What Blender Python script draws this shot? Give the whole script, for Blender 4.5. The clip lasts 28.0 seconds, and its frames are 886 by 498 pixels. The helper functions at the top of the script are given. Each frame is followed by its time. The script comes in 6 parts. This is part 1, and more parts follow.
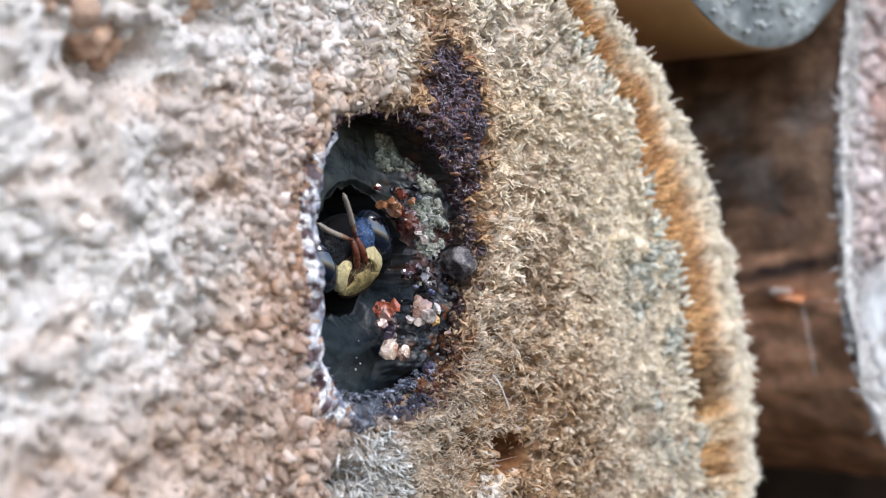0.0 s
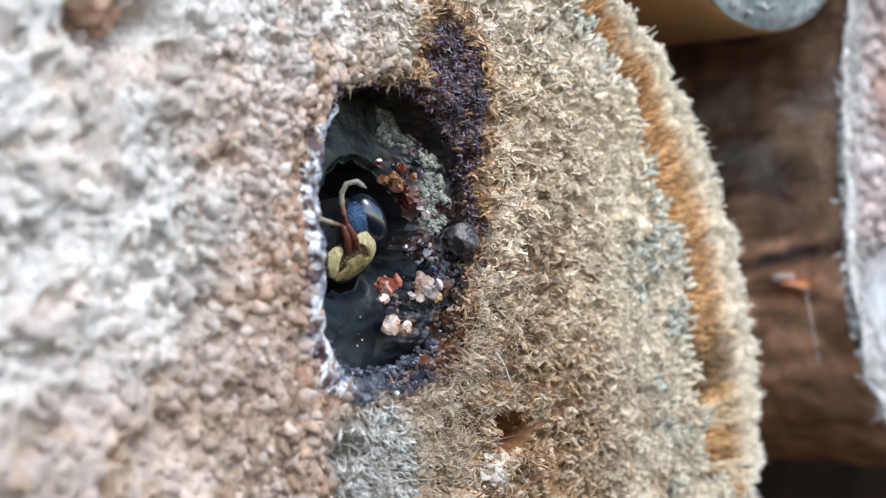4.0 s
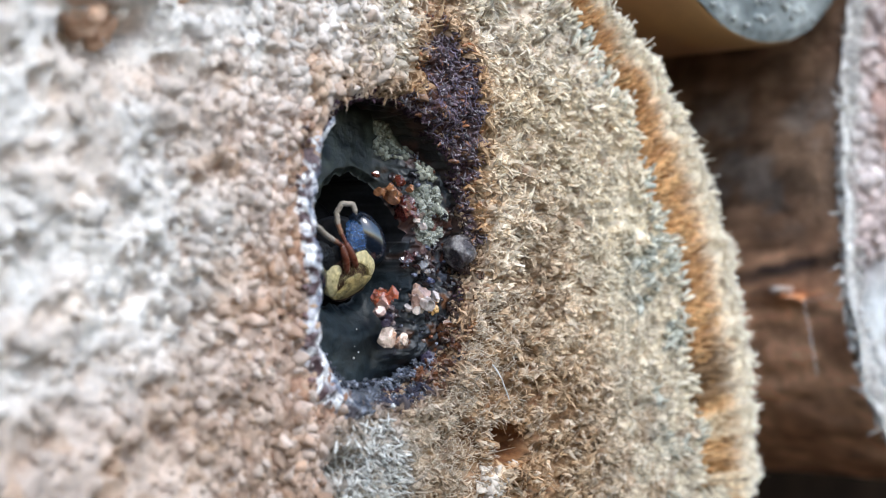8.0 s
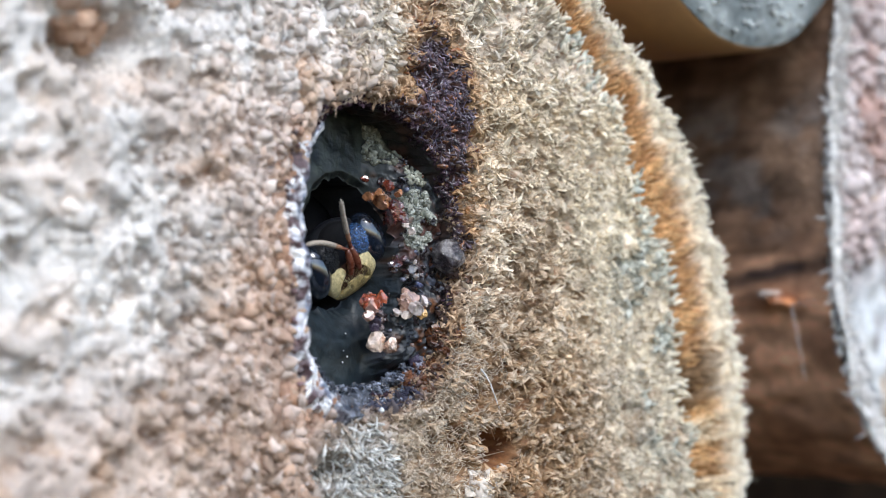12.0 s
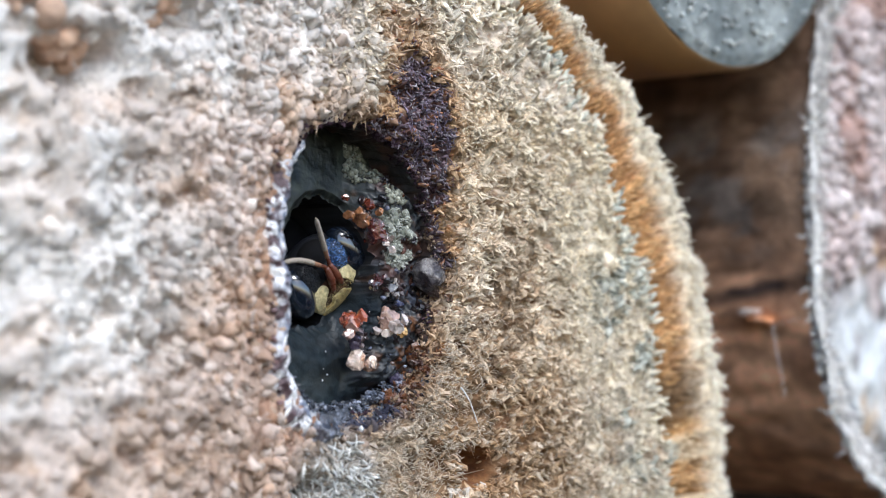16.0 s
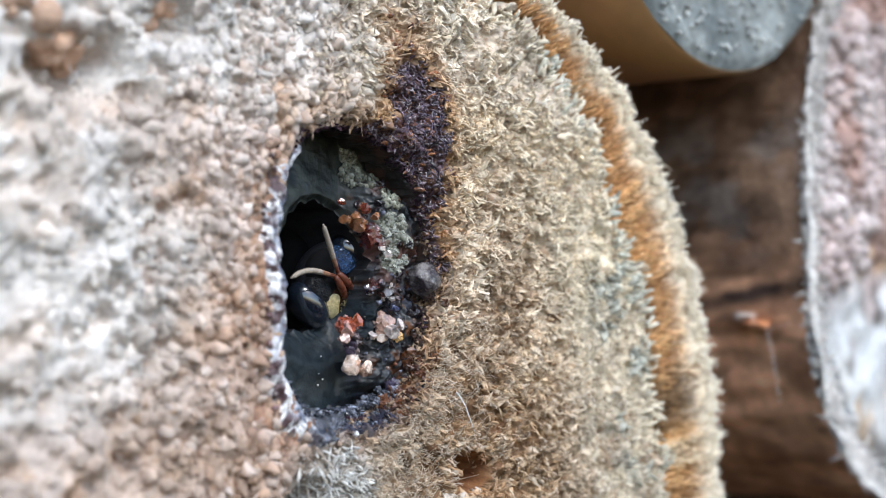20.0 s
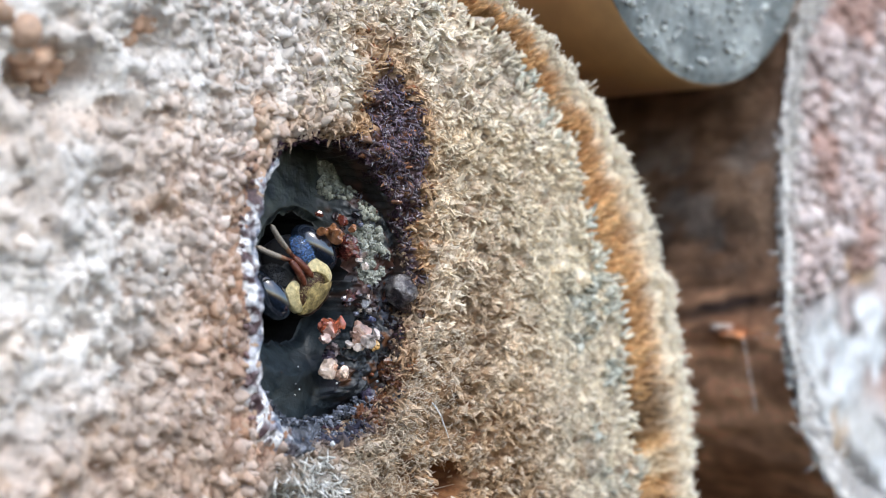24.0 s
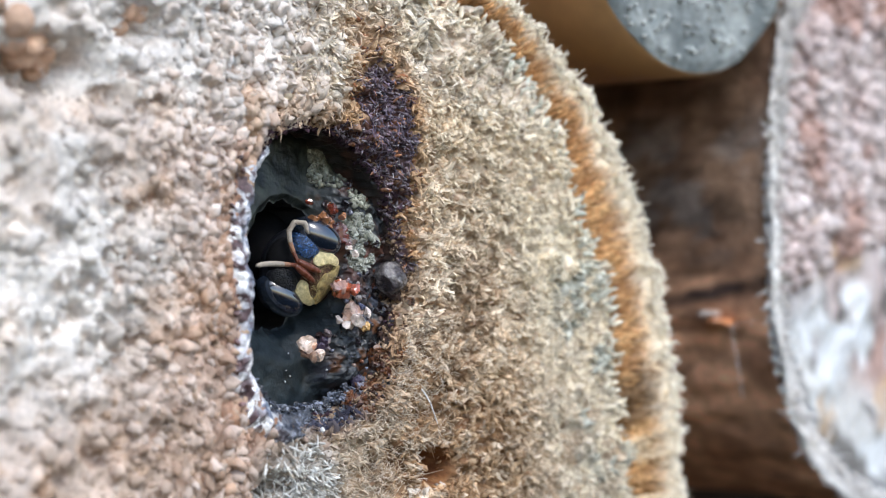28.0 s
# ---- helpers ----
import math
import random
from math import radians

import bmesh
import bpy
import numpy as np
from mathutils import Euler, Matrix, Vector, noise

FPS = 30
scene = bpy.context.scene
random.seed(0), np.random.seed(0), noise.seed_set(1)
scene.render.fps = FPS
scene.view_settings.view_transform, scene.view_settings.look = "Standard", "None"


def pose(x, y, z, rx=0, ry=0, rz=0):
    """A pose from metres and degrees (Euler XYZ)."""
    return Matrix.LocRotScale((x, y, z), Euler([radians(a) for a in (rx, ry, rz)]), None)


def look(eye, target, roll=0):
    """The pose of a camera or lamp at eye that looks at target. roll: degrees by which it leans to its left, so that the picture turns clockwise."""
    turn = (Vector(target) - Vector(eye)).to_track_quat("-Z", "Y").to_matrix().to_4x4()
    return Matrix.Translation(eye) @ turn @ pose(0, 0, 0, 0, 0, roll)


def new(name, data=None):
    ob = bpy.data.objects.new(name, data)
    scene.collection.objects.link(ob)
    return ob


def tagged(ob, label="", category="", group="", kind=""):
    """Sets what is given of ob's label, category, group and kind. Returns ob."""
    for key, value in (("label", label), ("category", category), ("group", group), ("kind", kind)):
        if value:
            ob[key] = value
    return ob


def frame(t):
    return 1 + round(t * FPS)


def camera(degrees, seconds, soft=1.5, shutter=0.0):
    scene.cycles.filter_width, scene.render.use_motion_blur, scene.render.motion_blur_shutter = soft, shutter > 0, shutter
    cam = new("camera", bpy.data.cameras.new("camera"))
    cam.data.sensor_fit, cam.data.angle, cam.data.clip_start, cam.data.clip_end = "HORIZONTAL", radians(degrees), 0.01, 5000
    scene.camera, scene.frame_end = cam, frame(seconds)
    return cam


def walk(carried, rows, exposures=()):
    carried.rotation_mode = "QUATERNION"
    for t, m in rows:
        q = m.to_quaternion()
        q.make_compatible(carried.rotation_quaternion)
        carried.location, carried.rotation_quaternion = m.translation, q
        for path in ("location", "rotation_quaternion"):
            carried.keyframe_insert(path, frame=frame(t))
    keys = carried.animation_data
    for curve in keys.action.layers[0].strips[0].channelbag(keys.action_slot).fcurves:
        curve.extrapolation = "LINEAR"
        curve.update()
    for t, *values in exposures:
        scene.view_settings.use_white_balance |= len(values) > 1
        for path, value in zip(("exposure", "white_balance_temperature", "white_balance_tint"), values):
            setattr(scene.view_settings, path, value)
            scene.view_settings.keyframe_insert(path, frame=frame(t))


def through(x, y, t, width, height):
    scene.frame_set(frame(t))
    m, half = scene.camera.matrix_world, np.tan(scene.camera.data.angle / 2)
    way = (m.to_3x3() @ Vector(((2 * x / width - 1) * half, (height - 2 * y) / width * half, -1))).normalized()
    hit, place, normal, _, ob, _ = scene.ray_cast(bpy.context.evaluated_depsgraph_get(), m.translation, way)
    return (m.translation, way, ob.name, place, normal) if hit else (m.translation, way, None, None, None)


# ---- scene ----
cam = camera(27.0, 28.0, soft=1.0)
cam.data.dof.use_dof = True
cam.data.dof.focus_distance = 0.0448
cam.data.dof.aperture_fstop = 95
# seconds, eye, target, roll; in millimetres
PATH = [
    (0, (-30.846, -29.291, -0.254), (-0.811, -2.880, 0.389), -0.15),
    (0.5, (-30.794, -29.279, -0.211), (-0.740, -2.895, 0.588), -0.07),
    (1, (-30.825, -29.289, -0.299), (-0.749, -2.933, 0.586), -0.15),
    (1.5, (-30.861, -29.268, -0.268), (-0.734, -2.966, 0.506), -0.14),
    (2, (-30.919, -29.425, -0.256), (-0.781, -3.132, 0.411), -0.11),
    (2.5, (-30.893, -29.355, -0.227), (-0.753, -3.065, 0.430), -0.09),
    (3, (-30.899, -29.369, -0.230), (-0.737, -3.106, 0.518), -0.06),
    (3.3, (-30.899, -29.369, -0.230), (-0.737, -3.106, 0.518), -0.06),
    (3.5, (-30.851, -29.194, -1.346), (-0.707, -2.913, -0.527), -0.23),
    (4, (-30.654, -29.000, -1.424), (-0.604, -2.624, -0.248), -0.37),
    (4.5, (-30.633, -28.952, -1.385), (-0.542, -2.627, -0.141), -0.32),
    (6.5, (-30.608, -28.994, -1.327), (-0.533, -2.650, -0.100), -0.26),
    (7, (-30.580, -28.951, -1.301), (-0.473, -2.646, -0.033), -0.22),
    (7.5, (-30.563, -28.997, -1.303), (-0.516, -2.624, -0.018), -0.22),
    (8, (-30.537, -29.068, -1.323), (-0.520, -2.665, 0.030), -0.25),
    (8.5, (-30.520, -28.933, -1.310), (-0.465, -2.575, 0.086), -0.22),
    (9, (-30.480, -28.958, -1.353), (-0.498, -2.521, 0.103), -0.28),
    (9.5, (-30.455, -28.953, -1.314), (-0.482, -2.503, 0.102), -0.24),
    (10, (-30.521, -29.002, -1.315), (-0.495, -2.612, 0.093), -0.26),
    (10.5, (-30.535, -29.011, -1.310), (-0.461, -2.682, 0.203), -0.25),
    (11, (-30.587, -29.021, -1.292), (-0.418, -2.796, 0.159), -0.24),
    (11.5, (-30.611, -29.080, -1.287), (-0.448, -2.845, 0.079), -0.25),
    (12, (-30.607, -29.163, -1.290), (-0.444, -2.929, 0.128), -0.22),
    (12.5, (-30.586, -29.169, -1.187), (-0.399, -2.962, 0.188), -0.11),
    (13, (-30.624, -29.364, -1.228), (-0.404, -3.196, 0.197), -0.14),
    (13.5, (-30.673, -29.317, -1.147), (-0.298, -3.334, 0.364), -0.04),
    (15.5, (-30.639, -29.319, -1.023), (-0.254, -3.348, 0.490), 0.09),
    (16, (-30.603, -29.334, -1.111), (-0.246, -3.339, 0.545), 0.00),
    (16.5, (-30.610, -29.328, -1.095), (-0.214, -3.382, 0.602), 0.02),
    (17, (-30.535, -29.223, -1.068), (-0.150, -3.266, 0.677), 0.05),
    (17.5, (-30.567, -29.329, -1.097), (-0.195, -3.358, 0.647), 0.02),
    (18, (-30.579, -29.311, -1.078), (-0.186, -3.365, 0.677), 0.03),
    (18.5, (-30.612, -29.248, -1.046), (-0.153, -3.374, 0.624), 0.07),
    (19, (-30.607, -29.370, -1.096), (-0.221, -3.410, 0.570), 0.02),
    (19.5, (-30.610, -29.315, -0.993), (-0.185, -3.397, 0.624), 0.12),
    (20, (-30.580, -29.207, -0.975), (-0.118, -3.334, 0.663), 0.14),
    (20.5, (-30.603, -29.269, -1.100), (-0.086, -3.476, 0.746), -0.01),
    (21, (-30.789, -29.534, -1.040), (-0.292, -3.715, 0.770), 0.13),
    (21.5, (-30.864, -29.671, -0.883), (-0.295, -3.919, 0.647), 0.30),
    (22, (-30.921, -29.866, -0.808), (-0.276, -4.201, 0.667), 0.36),
    (22.5, (-30.851, -29.777, -0.785), (-0.178, -4.157, 0.877), 0.41),
    (24.5, (-30.782, -29.810, -0.770), (-0.190, -4.096, 0.930), 0.44),
    (25, (-30.837, -29.806, -0.731), (-0.183, -4.161, 0.906), 0.46),
    (25.5, (-30.862, -29.811, -0.718), (-0.150, -4.233, 0.871), 0.46),
    (26, (-30.919, -29.941, -0.729), (-0.209, -4.359, 0.822), 0.46),
    (26.5, (-30.950, -29.877, -0.759), (-0.213, -4.324, 0.763), 0.42),
    (27, (-30.972, -29.969, -0.753), (-0.234, -4.414, 0.721), 0.46),
    (27.5, (-31.030, -30.007, -0.758), (-0.278, -4.467, 0.646), 0.43),
    (28, (-31.026, -30.051, -0.743), (-0.284, -4.497, 0.658), 0.46),
]
# the clip's camera turns a little cooler on the way: seconds, stops, kelvin, tint
EXPOSED = [(0, 0.98, 6450, 11.5), (2.5, 1.01, 6290, 7.5), (9, 1.01, 6300, 7.5), (13, 1.01, 6300, 8.5), (21, 1.00, 6340, 8), (25, 1.01, 6390, 8.5), (28, 1.01, 6390, 8.5)]
walk(cam, [(t, look(Vector(eye) * 0.001, Vector(target) * 0.001, roll)) for t, eye, target, roll in PATH], EXPOSED)

MM = 0.001


def mm(*v):
    return Vector(v) * MM


# ---- world and sun ----
world = bpy.data.worlds.new("sky")
scene.world = world
world.use_nodes = True
SUN_EL, SUN_AZ = radians(50), radians(195)
sky = world.node_tree.nodes.new("ShaderNodeTexSky")
sky.sky_type = "NISHITA"
sky.sun_disc = False
sky.sun_elevation, sky.sun_rotation = SUN_EL, SUN_AZ
sky.air_density, sky.dust_density, sky.ozone_density = 1.0, 1.2, 1.0
world.node_tree.nodes["Background"].inputs["Strength"].default_value = 0.15
world.node_tree.links.new(sky.outputs[0], world.node_tree.nodes["Background"].inputs["Color"])

sun = new("sun", bpy.data.lights.new("sun", "SUN"))
sun.data.energy, sun.data.angle, sun.data.color = 1.0, radians(15), (1.0, 0.99, 0.97)
sun_from = Vector((math.sin(SUN_AZ) * math.cos(SUN_EL), math.cos(SUN_AZ) * math.cos(SUN_EL), math.sin(SUN_EL)))
sun.matrix_world = look(sun_from * 2, (0, 0, 0))


# ---- noise and meshes ----
def hashed(ix, iy, seed):
    n = (ix.astype(np.int64) * 374761393 + iy.astype(np.int64) * 668265263 + seed * 974634481) & 0x7FFFFFFF
    n = ((n ^ (n >> 13)) * 1274126177) & 0x7FFFFFFF
    n = n ^ (n >> 16)
    return (n & 0xFFFF) / 65535.0


def vnoise(x, y, size, seed=0):
    """Smooth value noise, 0 to 1, with cells of that size."""
    x, y = np.asarray(x, float) / size + 500.0, np.asarray(y, float) / size + 500.0
    ix, iy = np.floor(x), np.floor(y)
    fx, fy = x - ix, y - iy
    fx, fy = fx * fx * (3 - 2 * fx), fy * fy * (3 - 2 * fy)
    a, b = hashed(ix, iy, seed), hashed(ix + 1, iy, seed)
    c, d = hashed(ix, iy + 1, seed), hashed(ix + 1, iy + 1, seed)
    return (a * (1 - fx) + b * fx) * (1 - fy) + (c * (1 - fx) + d * fx) * fy


def fbm(x, y, size, seed=0):
    return 0.55 * vnoise(x, y, size, seed) + 0.29 * vnoise(x, y, size / 2.1, seed + 7) + 0.16 * vnoise(x, y, size / 4.3, seed + 13)


def cells(x, y, size, seed=0):
    """Rounded cells with creases between them: height 0 to 1, and a random number for each cell."""
    x, y = np.asarray(x, float) / size + 500.0, np.asarray(y, float) / size + 500.0
    ix, iy = np.floor(x), np.floor(y)
    best, who = np.full(x.shape, 9.0), np.zeros(x.shape)
    for i in (-1, 0, 1):
        for j in (-1, 0, 1):
            cx, cy = ix + i, iy + j
            d = (cx + hashed(cx, cy, seed) - x) ** 2 + (cy + hashed(cx, cy, seed + 3) - y) ** 2
            near = d < best
            best = np.where(near, d, best)
            who = np.where(near, hashed(cx, cy, seed + 5), who)
    return np.clip(1 - best, 0, 1), who


def step(a, b, v):
    v = np.clip((np.asarray(v, float) - a) / (b - a), 0, 1)
    return v * v * (3 - 2 * v)


def mix(a, b, w):
    w = np.clip(np.asarray(w, float), 0, 1)[..., None]
    return np.asarray(a, float) * (1 - w) + np.asarray(b, float) * w


def made(name, verts, faces, mat, smooth=True, colors=None):
    """A mesh object from vertices in millimetres; colors: one base colour a vertex."""
    me = bpy.data.meshes.new(name)
    me.from_pydata((np.asarray(verts, float) * MM).tolist(), [], faces.tolist() if hasattr(faces, "tolist") else faces)
    me.polygons.foreach_set("use_smooth", [smooth] * len(me.polygons))
    me.materials.append(mat)
    if colors is not None:
        layer = me.color_attributes.new("tone", "FLOAT_COLOR", "POINT")
        layer.data.foreach_set("color", np.c_[colors, np.ones(len(colors))].astype(np.float32).ravel())
    me.update()
    return new(name, me)


def thing(name, at, label, category, group="", kind=""):
    ob = new(name)
    ob.location = mm(*at)
    ob.empty_display_size = 0.002
    return tagged(ob, label, category, group, kind)


def origin(ob):
    o = Vector(ob.location)
    while ob.parent:
        ob = ob.parent
        o += ob.location
    return o / MM


def piece(name, verts, faces, mat, parent, label="", smooth=True, colors=None, kind="", local=False):
    """A part of parent. Vertices are in the world, or with local in the parent's own space."""
    verts = np.asarray(verts, float)
    if not local:
        verts = verts - np.array(origin(parent))
    ob = made(name, verts, faces, mat, smooth, colors)
    ob.parent = parent
    return tagged(ob, label, kind=kind)


def part(name, bm, material, parent, label="", smooth=True, kind=""):
    """A part from a bmesh in millimetres, in the parent's own space."""
    bmesh.ops.scale(bm, vec=(MM,) * 3, verts=bm.verts)
    me = bpy.data.meshes.new(name)
    bm.to_mesh(me)
    bm.free()
    me.polygons.foreach_set("use_smooth", [smooth] * len(me.polygons))
    me.materials.append(material)
    ob = new(name, me)
    ob.parent = parent
    return tagged(ob, label, kind=kind)


def ico(level):
    bm = bmesh.new()
    bmesh.ops.create_icosphere(bm, subdivisions=level, radius=1)
    bm.verts.ensure_lookup_table()
    v = np.array([q.co[:] for q in bm.verts])
    f = np.array([[q.index for q in p.verts] for p in bm.faces])
    bm.free()
    return v, f


ICO1, ICO2, ICO3, ICO4 = ico(1), ico(2), ico(3), ico(4)


def grid_faces(n, m, wrap=True):
    """Quads of n rows of m vertices; wrap joins the row's ends."""
    a = np.arange(n - 1)[:, None] * m + np.arange(m if wrap else m - 1)[None]
    b = np.arange(n - 1)[:, None] * m + (np.arange(m if wrap else m - 1)[None] + 1) % m
    return np.stack([a, b, b + m, a + m], -1).reshape(-1, 4)


def spines(base, way, length, radius, bend, colors, sides=3, tip=0.25, ends=None):
    """Many tapered, bent fibres as one set of vertices, faces and colours; ends: the colours of their tips."""
    n = len(base)
    way = way / np.linalg.norm(way, axis=1, keepdims=True)
    helper = np.where(np.abs(way[:, 2:3]) < 0.9, [[0, 0, 1.0]], [[1.0, 0, 0]])
    u = np.cross(way, helper)
    u /= np.linalg.norm(u, axis=1, keepdims=True)
    w = np.cross(way, u)
    ang = np.arange(sides) * 2 * np.pi / sides
    ring = u[:, None] * np.cos(ang)[None, :, None] + w[:, None] * np.sin(ang)[None, :, None]
    rings = []
    for k, (s, r) in enumerate(((-0.25, 1.0), (0.5, 0.8), (1.0, tip))):
        c = base + way * (length * s)[:, None] + bend * (length * max(s, 0) ** 2)[:, None]
        rings.append(c[:, None] + ring * (radius * r)[:, None, None])
    v = np.stack(rings, 1).reshape(n, -1, 3)
    f = grid_faces(3, sides).tolist() + [list(range(2 * sides, 3 * sides))]
    quads = np.array(f[:-1])
    k = 3 * sides
    faces = (quads[None] + (np.arange(n) * k)[:, None, None]).reshape(-1, 4).tolist()
    caps = (np.array(f[-1])[None] + (np.arange(n) * k)[:, None]).tolist()
    ends = colors if ends is None else ends
    shade = np.repeat(np.stack([colors, 0.45 * colors + 0.55 * ends, ends], 1), sides, 1).reshape(-1, 3)
    return v.reshape(-1, 3), faces + caps, shade


def lumps(base, size, colors, rng, shape=ICO1, rough=0.25, uneven=0.3):
    """Many uneven rounded grains as one set of vertices, faces and colours."""
    sv, sf = shape
    n, k = len(base), len(sv)
    a = rng.normal(size=(n, 3, 3))
    q = np.linalg.qr(a)[0]
    stretch = rng.uniform(1 - uneven, 1 + uneven, (n, 1, 3))
    wob = 1 + rng.normal(0, rough, (n, k, 1)) * 0.5
    v = (sv[None] * stretch * wob) @ q * size[:, None, None] + base[:, None]
    f = sf[None] + (np.arange(n) * k)[:, None, None]
    return v.reshape(-1, 3), f.reshape(-1, sf.shape[1]), np.repeat(colors, k, 0)


def flakes(base, way, size, wide, thin, colors, rng, jag=0.12, shape=ICO2):
    """Many ragged, curled flakes, each along its own way."""
    sv, sf = shape
    n, k = len(base), len(sv)
    e1 = way / np.linalg.norm(way, axis=1, keepdims=True)
    e2 = np.cross(e1, rng.normal(size=(n, 3)))
    e2 /= np.linalg.norm(e2, axis=1, keepdims=True)
    e3 = np.cross(e1, e2)
    p = sv[None] * np.stack([np.ones(n), wide, thin], -1)[:, None] * (1 + rng.normal(0, jag, (n, k, 1)))
    p[..., 1:] *= 1 - rng.uniform(-0.2, 0.7, (n, 1, 1)) * p[..., :1]
    q = p[..., :1] ** 2
    p[..., 1:] += q * rng.normal(0, 0.35, (n, 1, 2))
    v = base[:, None] + (p[..., :1] * e1[:, None] + p[..., 1:2] * e2[:, None] + p[..., 2:] * e3[:, None]) * size[:, None, None]
    f = sf[None] + (np.arange(n) * k)[:, None, None]
    return v.reshape(-1, 3), f.reshape(-1, sf.shape[1]), np.repeat(colors, k, 0)


def blade_shape(sides=5):
    """A blunt, tapered sliver along x."""
    ring = np.arange(sides) * 2 * np.pi / sides
    v = np.concatenate([np.stack([np.full(sides, x), r * np.cos(ring), r * np.sin(ring)], -1) for x, r in ((-1.0, 0.6), (-0.35, 1.0), (0.3, 0.95), (0.75, 0.7), (1.0, 0.3))])
    q = grid_faces(5, sides)
    f = np.concatenate([q[:, [0, 1, 2]], q[:, [0, 2, 3]], [[20, 20 + i, 21 + i] for i in range(1, sides - 1)]])
    return v, f


BLADE = blade_shape()


def slivers(base, way, size, wide, thin, roots, ends, rng, jag=0.1, curl=0.3):
    """Many curled slivers, each along its own way, from a root darkened for shade to its weathered end."""
    sv, sf = BLADE
    n, k = len(base), len(sv)
    e1 = way / np.linalg.norm(way, axis=1, keepdims=True)
    e2 = np.cross(e1, rng.normal(size=(n, 3)))
    e2 /= np.linalg.norm(e2, axis=1, keepdims=True)
    e3 = np.cross(e1, e2)
    p = sv[None] * np.stack([np.ones(n), wide, thin], -1)[:, None] * (1 + rng.normal(0, jag, (n, k, 1)))
    p[..., 1:] += p[..., :1] * np.abs(p[..., :1]) * rng.normal(0, curl, (n, 1, 2))
    v = base[:, None] + (p[..., :1] * e1[:, None] + p[..., 1:2] * e2[:, None] + p[..., 2:] * e3[:, None]) * size[:, None, None]
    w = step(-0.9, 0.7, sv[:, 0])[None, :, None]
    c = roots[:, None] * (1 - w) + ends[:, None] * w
    f = sf[None] + (np.arange(n) * k)[:, None, None]
    return v.reshape(-1, 3), f.reshape(-1, 3), c.reshape(-1, 3)


def joined(*sets):
    """Several sets of vertices, faces and colours as one."""
    vs, fs, cs, n = [], [], [], 0
    for v, f, c in sets:
        vs.append(v)
        fs += [[i + n for i in q] for q in (f.tolist() if hasattr(f, "tolist") else f)]
        cs.append(c)
        n += len(v)
    return np.concatenate(vs), fs, np.concatenate(cs)


# ---- materials ----
def material(name, rough=0.8, color=(0.5, 0.5, 0.5), spec=0.3, tone=False, grain=0.0002, vary=0.25, bump=0.00002,
             island=0.0, each=0.0, coat=0.0, through=0.0, metal=0.0, patches=0.002):
    """A surface with two scales of variation: grain (metres) and broad patches; tone takes its colour from the mesh."""
    m = bpy.data.materials.new(name)
    m.use_nodes = True
    nt = m.node_tree
    nodes, link = nt.nodes, nt.links.new
    bs = nodes["Principled BSDF"]
    bs.inputs["Roughness"].default_value = rough
    bs.inputs["Specular IOR Level"].default_value = spec
    bs.inputs["Coat Weight"].default_value = coat
    bs.inputs["Coat Roughness"].default_value = 0.12
    bs.inputs["Transmission Weight"].default_value = through
    bs.inputs["Metallic"].default_value = metal
    bs.inputs["IOR"].default_value = 1.52
    co = nodes.new("ShaderNodeTexCoord").outputs["Object"]

    def noise_at(size, detail=4.0):
        n = nodes.new("ShaderNodeTexNoise")
        n.inputs["Scale"].default_value = 1.0 / size
        n.inputs["Detail"].default_value = detail
        n.inputs["Roughness"].default_value = 0.6
        link(co, n.inputs["Vector"])
        return n.outputs["Fac"]

    def spread(fac, lo, hi):
        r = nodes.new("ShaderNodeMapRange")
        r.inputs["From Min"].default_value, r.inputs["From Max"].default_value = 0.3, 0.7
        r.inputs["To Min"].default_value, r.inputs["To Max"].default_value = lo, hi
        link(fac, r.inputs["Value"])
        return r.outputs["Result"]

    def times(a, b):
        n = nodes.new("ShaderNodeMath")
        n.operation = "MULTIPLY"
        link(a, n.inputs[0])
        link(b, n.inputs[1])
        return n.outputs[0]

    fine, broad = noise_at(grain), noise_at(patches, 2.0)
    gain = times(spread(fine, 1 - vary, 1 + vary), spread(broad, 1 - vary * 0.6, 1 + vary * 0.6))
    if island:
        geo = nodes.new("ShaderNodeNewGeometry")
        isl = nodes.new("ShaderNodeMapRange")
        isl.inputs["To Min"].default_value, isl.inputs["To Max"].default_value = 1 - island, 1 + island
        link(geo.outputs["Random Per Island"], isl.inputs["Value"])
        gain = times(gain, isl.outputs["Result"])
    if each:
        info = nodes.new("ShaderNodeObjectInfo")
        one = nodes.new("ShaderNodeMapRange")
        one.inputs["To Min"].default_value, one.inputs["To Max"].default_value = 1 - each, 1 + each
        link(info.outputs["Random"], one.inputs["Value"])
        gain = times(gain, one.outputs["Result"])
    if tone:
        at = nodes.new("ShaderNodeAttribute")
        at.attribute_name = "tone"
        base = at.outputs["Color"]
    else:
        rgb = nodes.new("ShaderNodeRGB")
        rgb.outputs[0].default_value = (*color, 1)
        base = rgb.outputs[0]
    vm = nodes.new("ShaderNodeVectorMath")
    vm.operation = "SCALE"
    link(base, vm.inputs[0])
    link(gain, vm.inputs["Scale"])
    link(vm.outputs[0], bs.inputs["Base Color"])
    rr = spread(fine, max(rough - 0.12, 0.02), min(rough + 0.12, 1.0))
    link(rr, bs.inputs["Roughness"])
    if bump:
        b = nodes.new("ShaderNodeBump")
        b.inputs["Distance"].default_value = bump
        b.inputs["Strength"].default_value = 0.8
        link(fine, b.inputs["Height"])
        link(b.outputs[0], bs.inputs["Normal"])
    return m


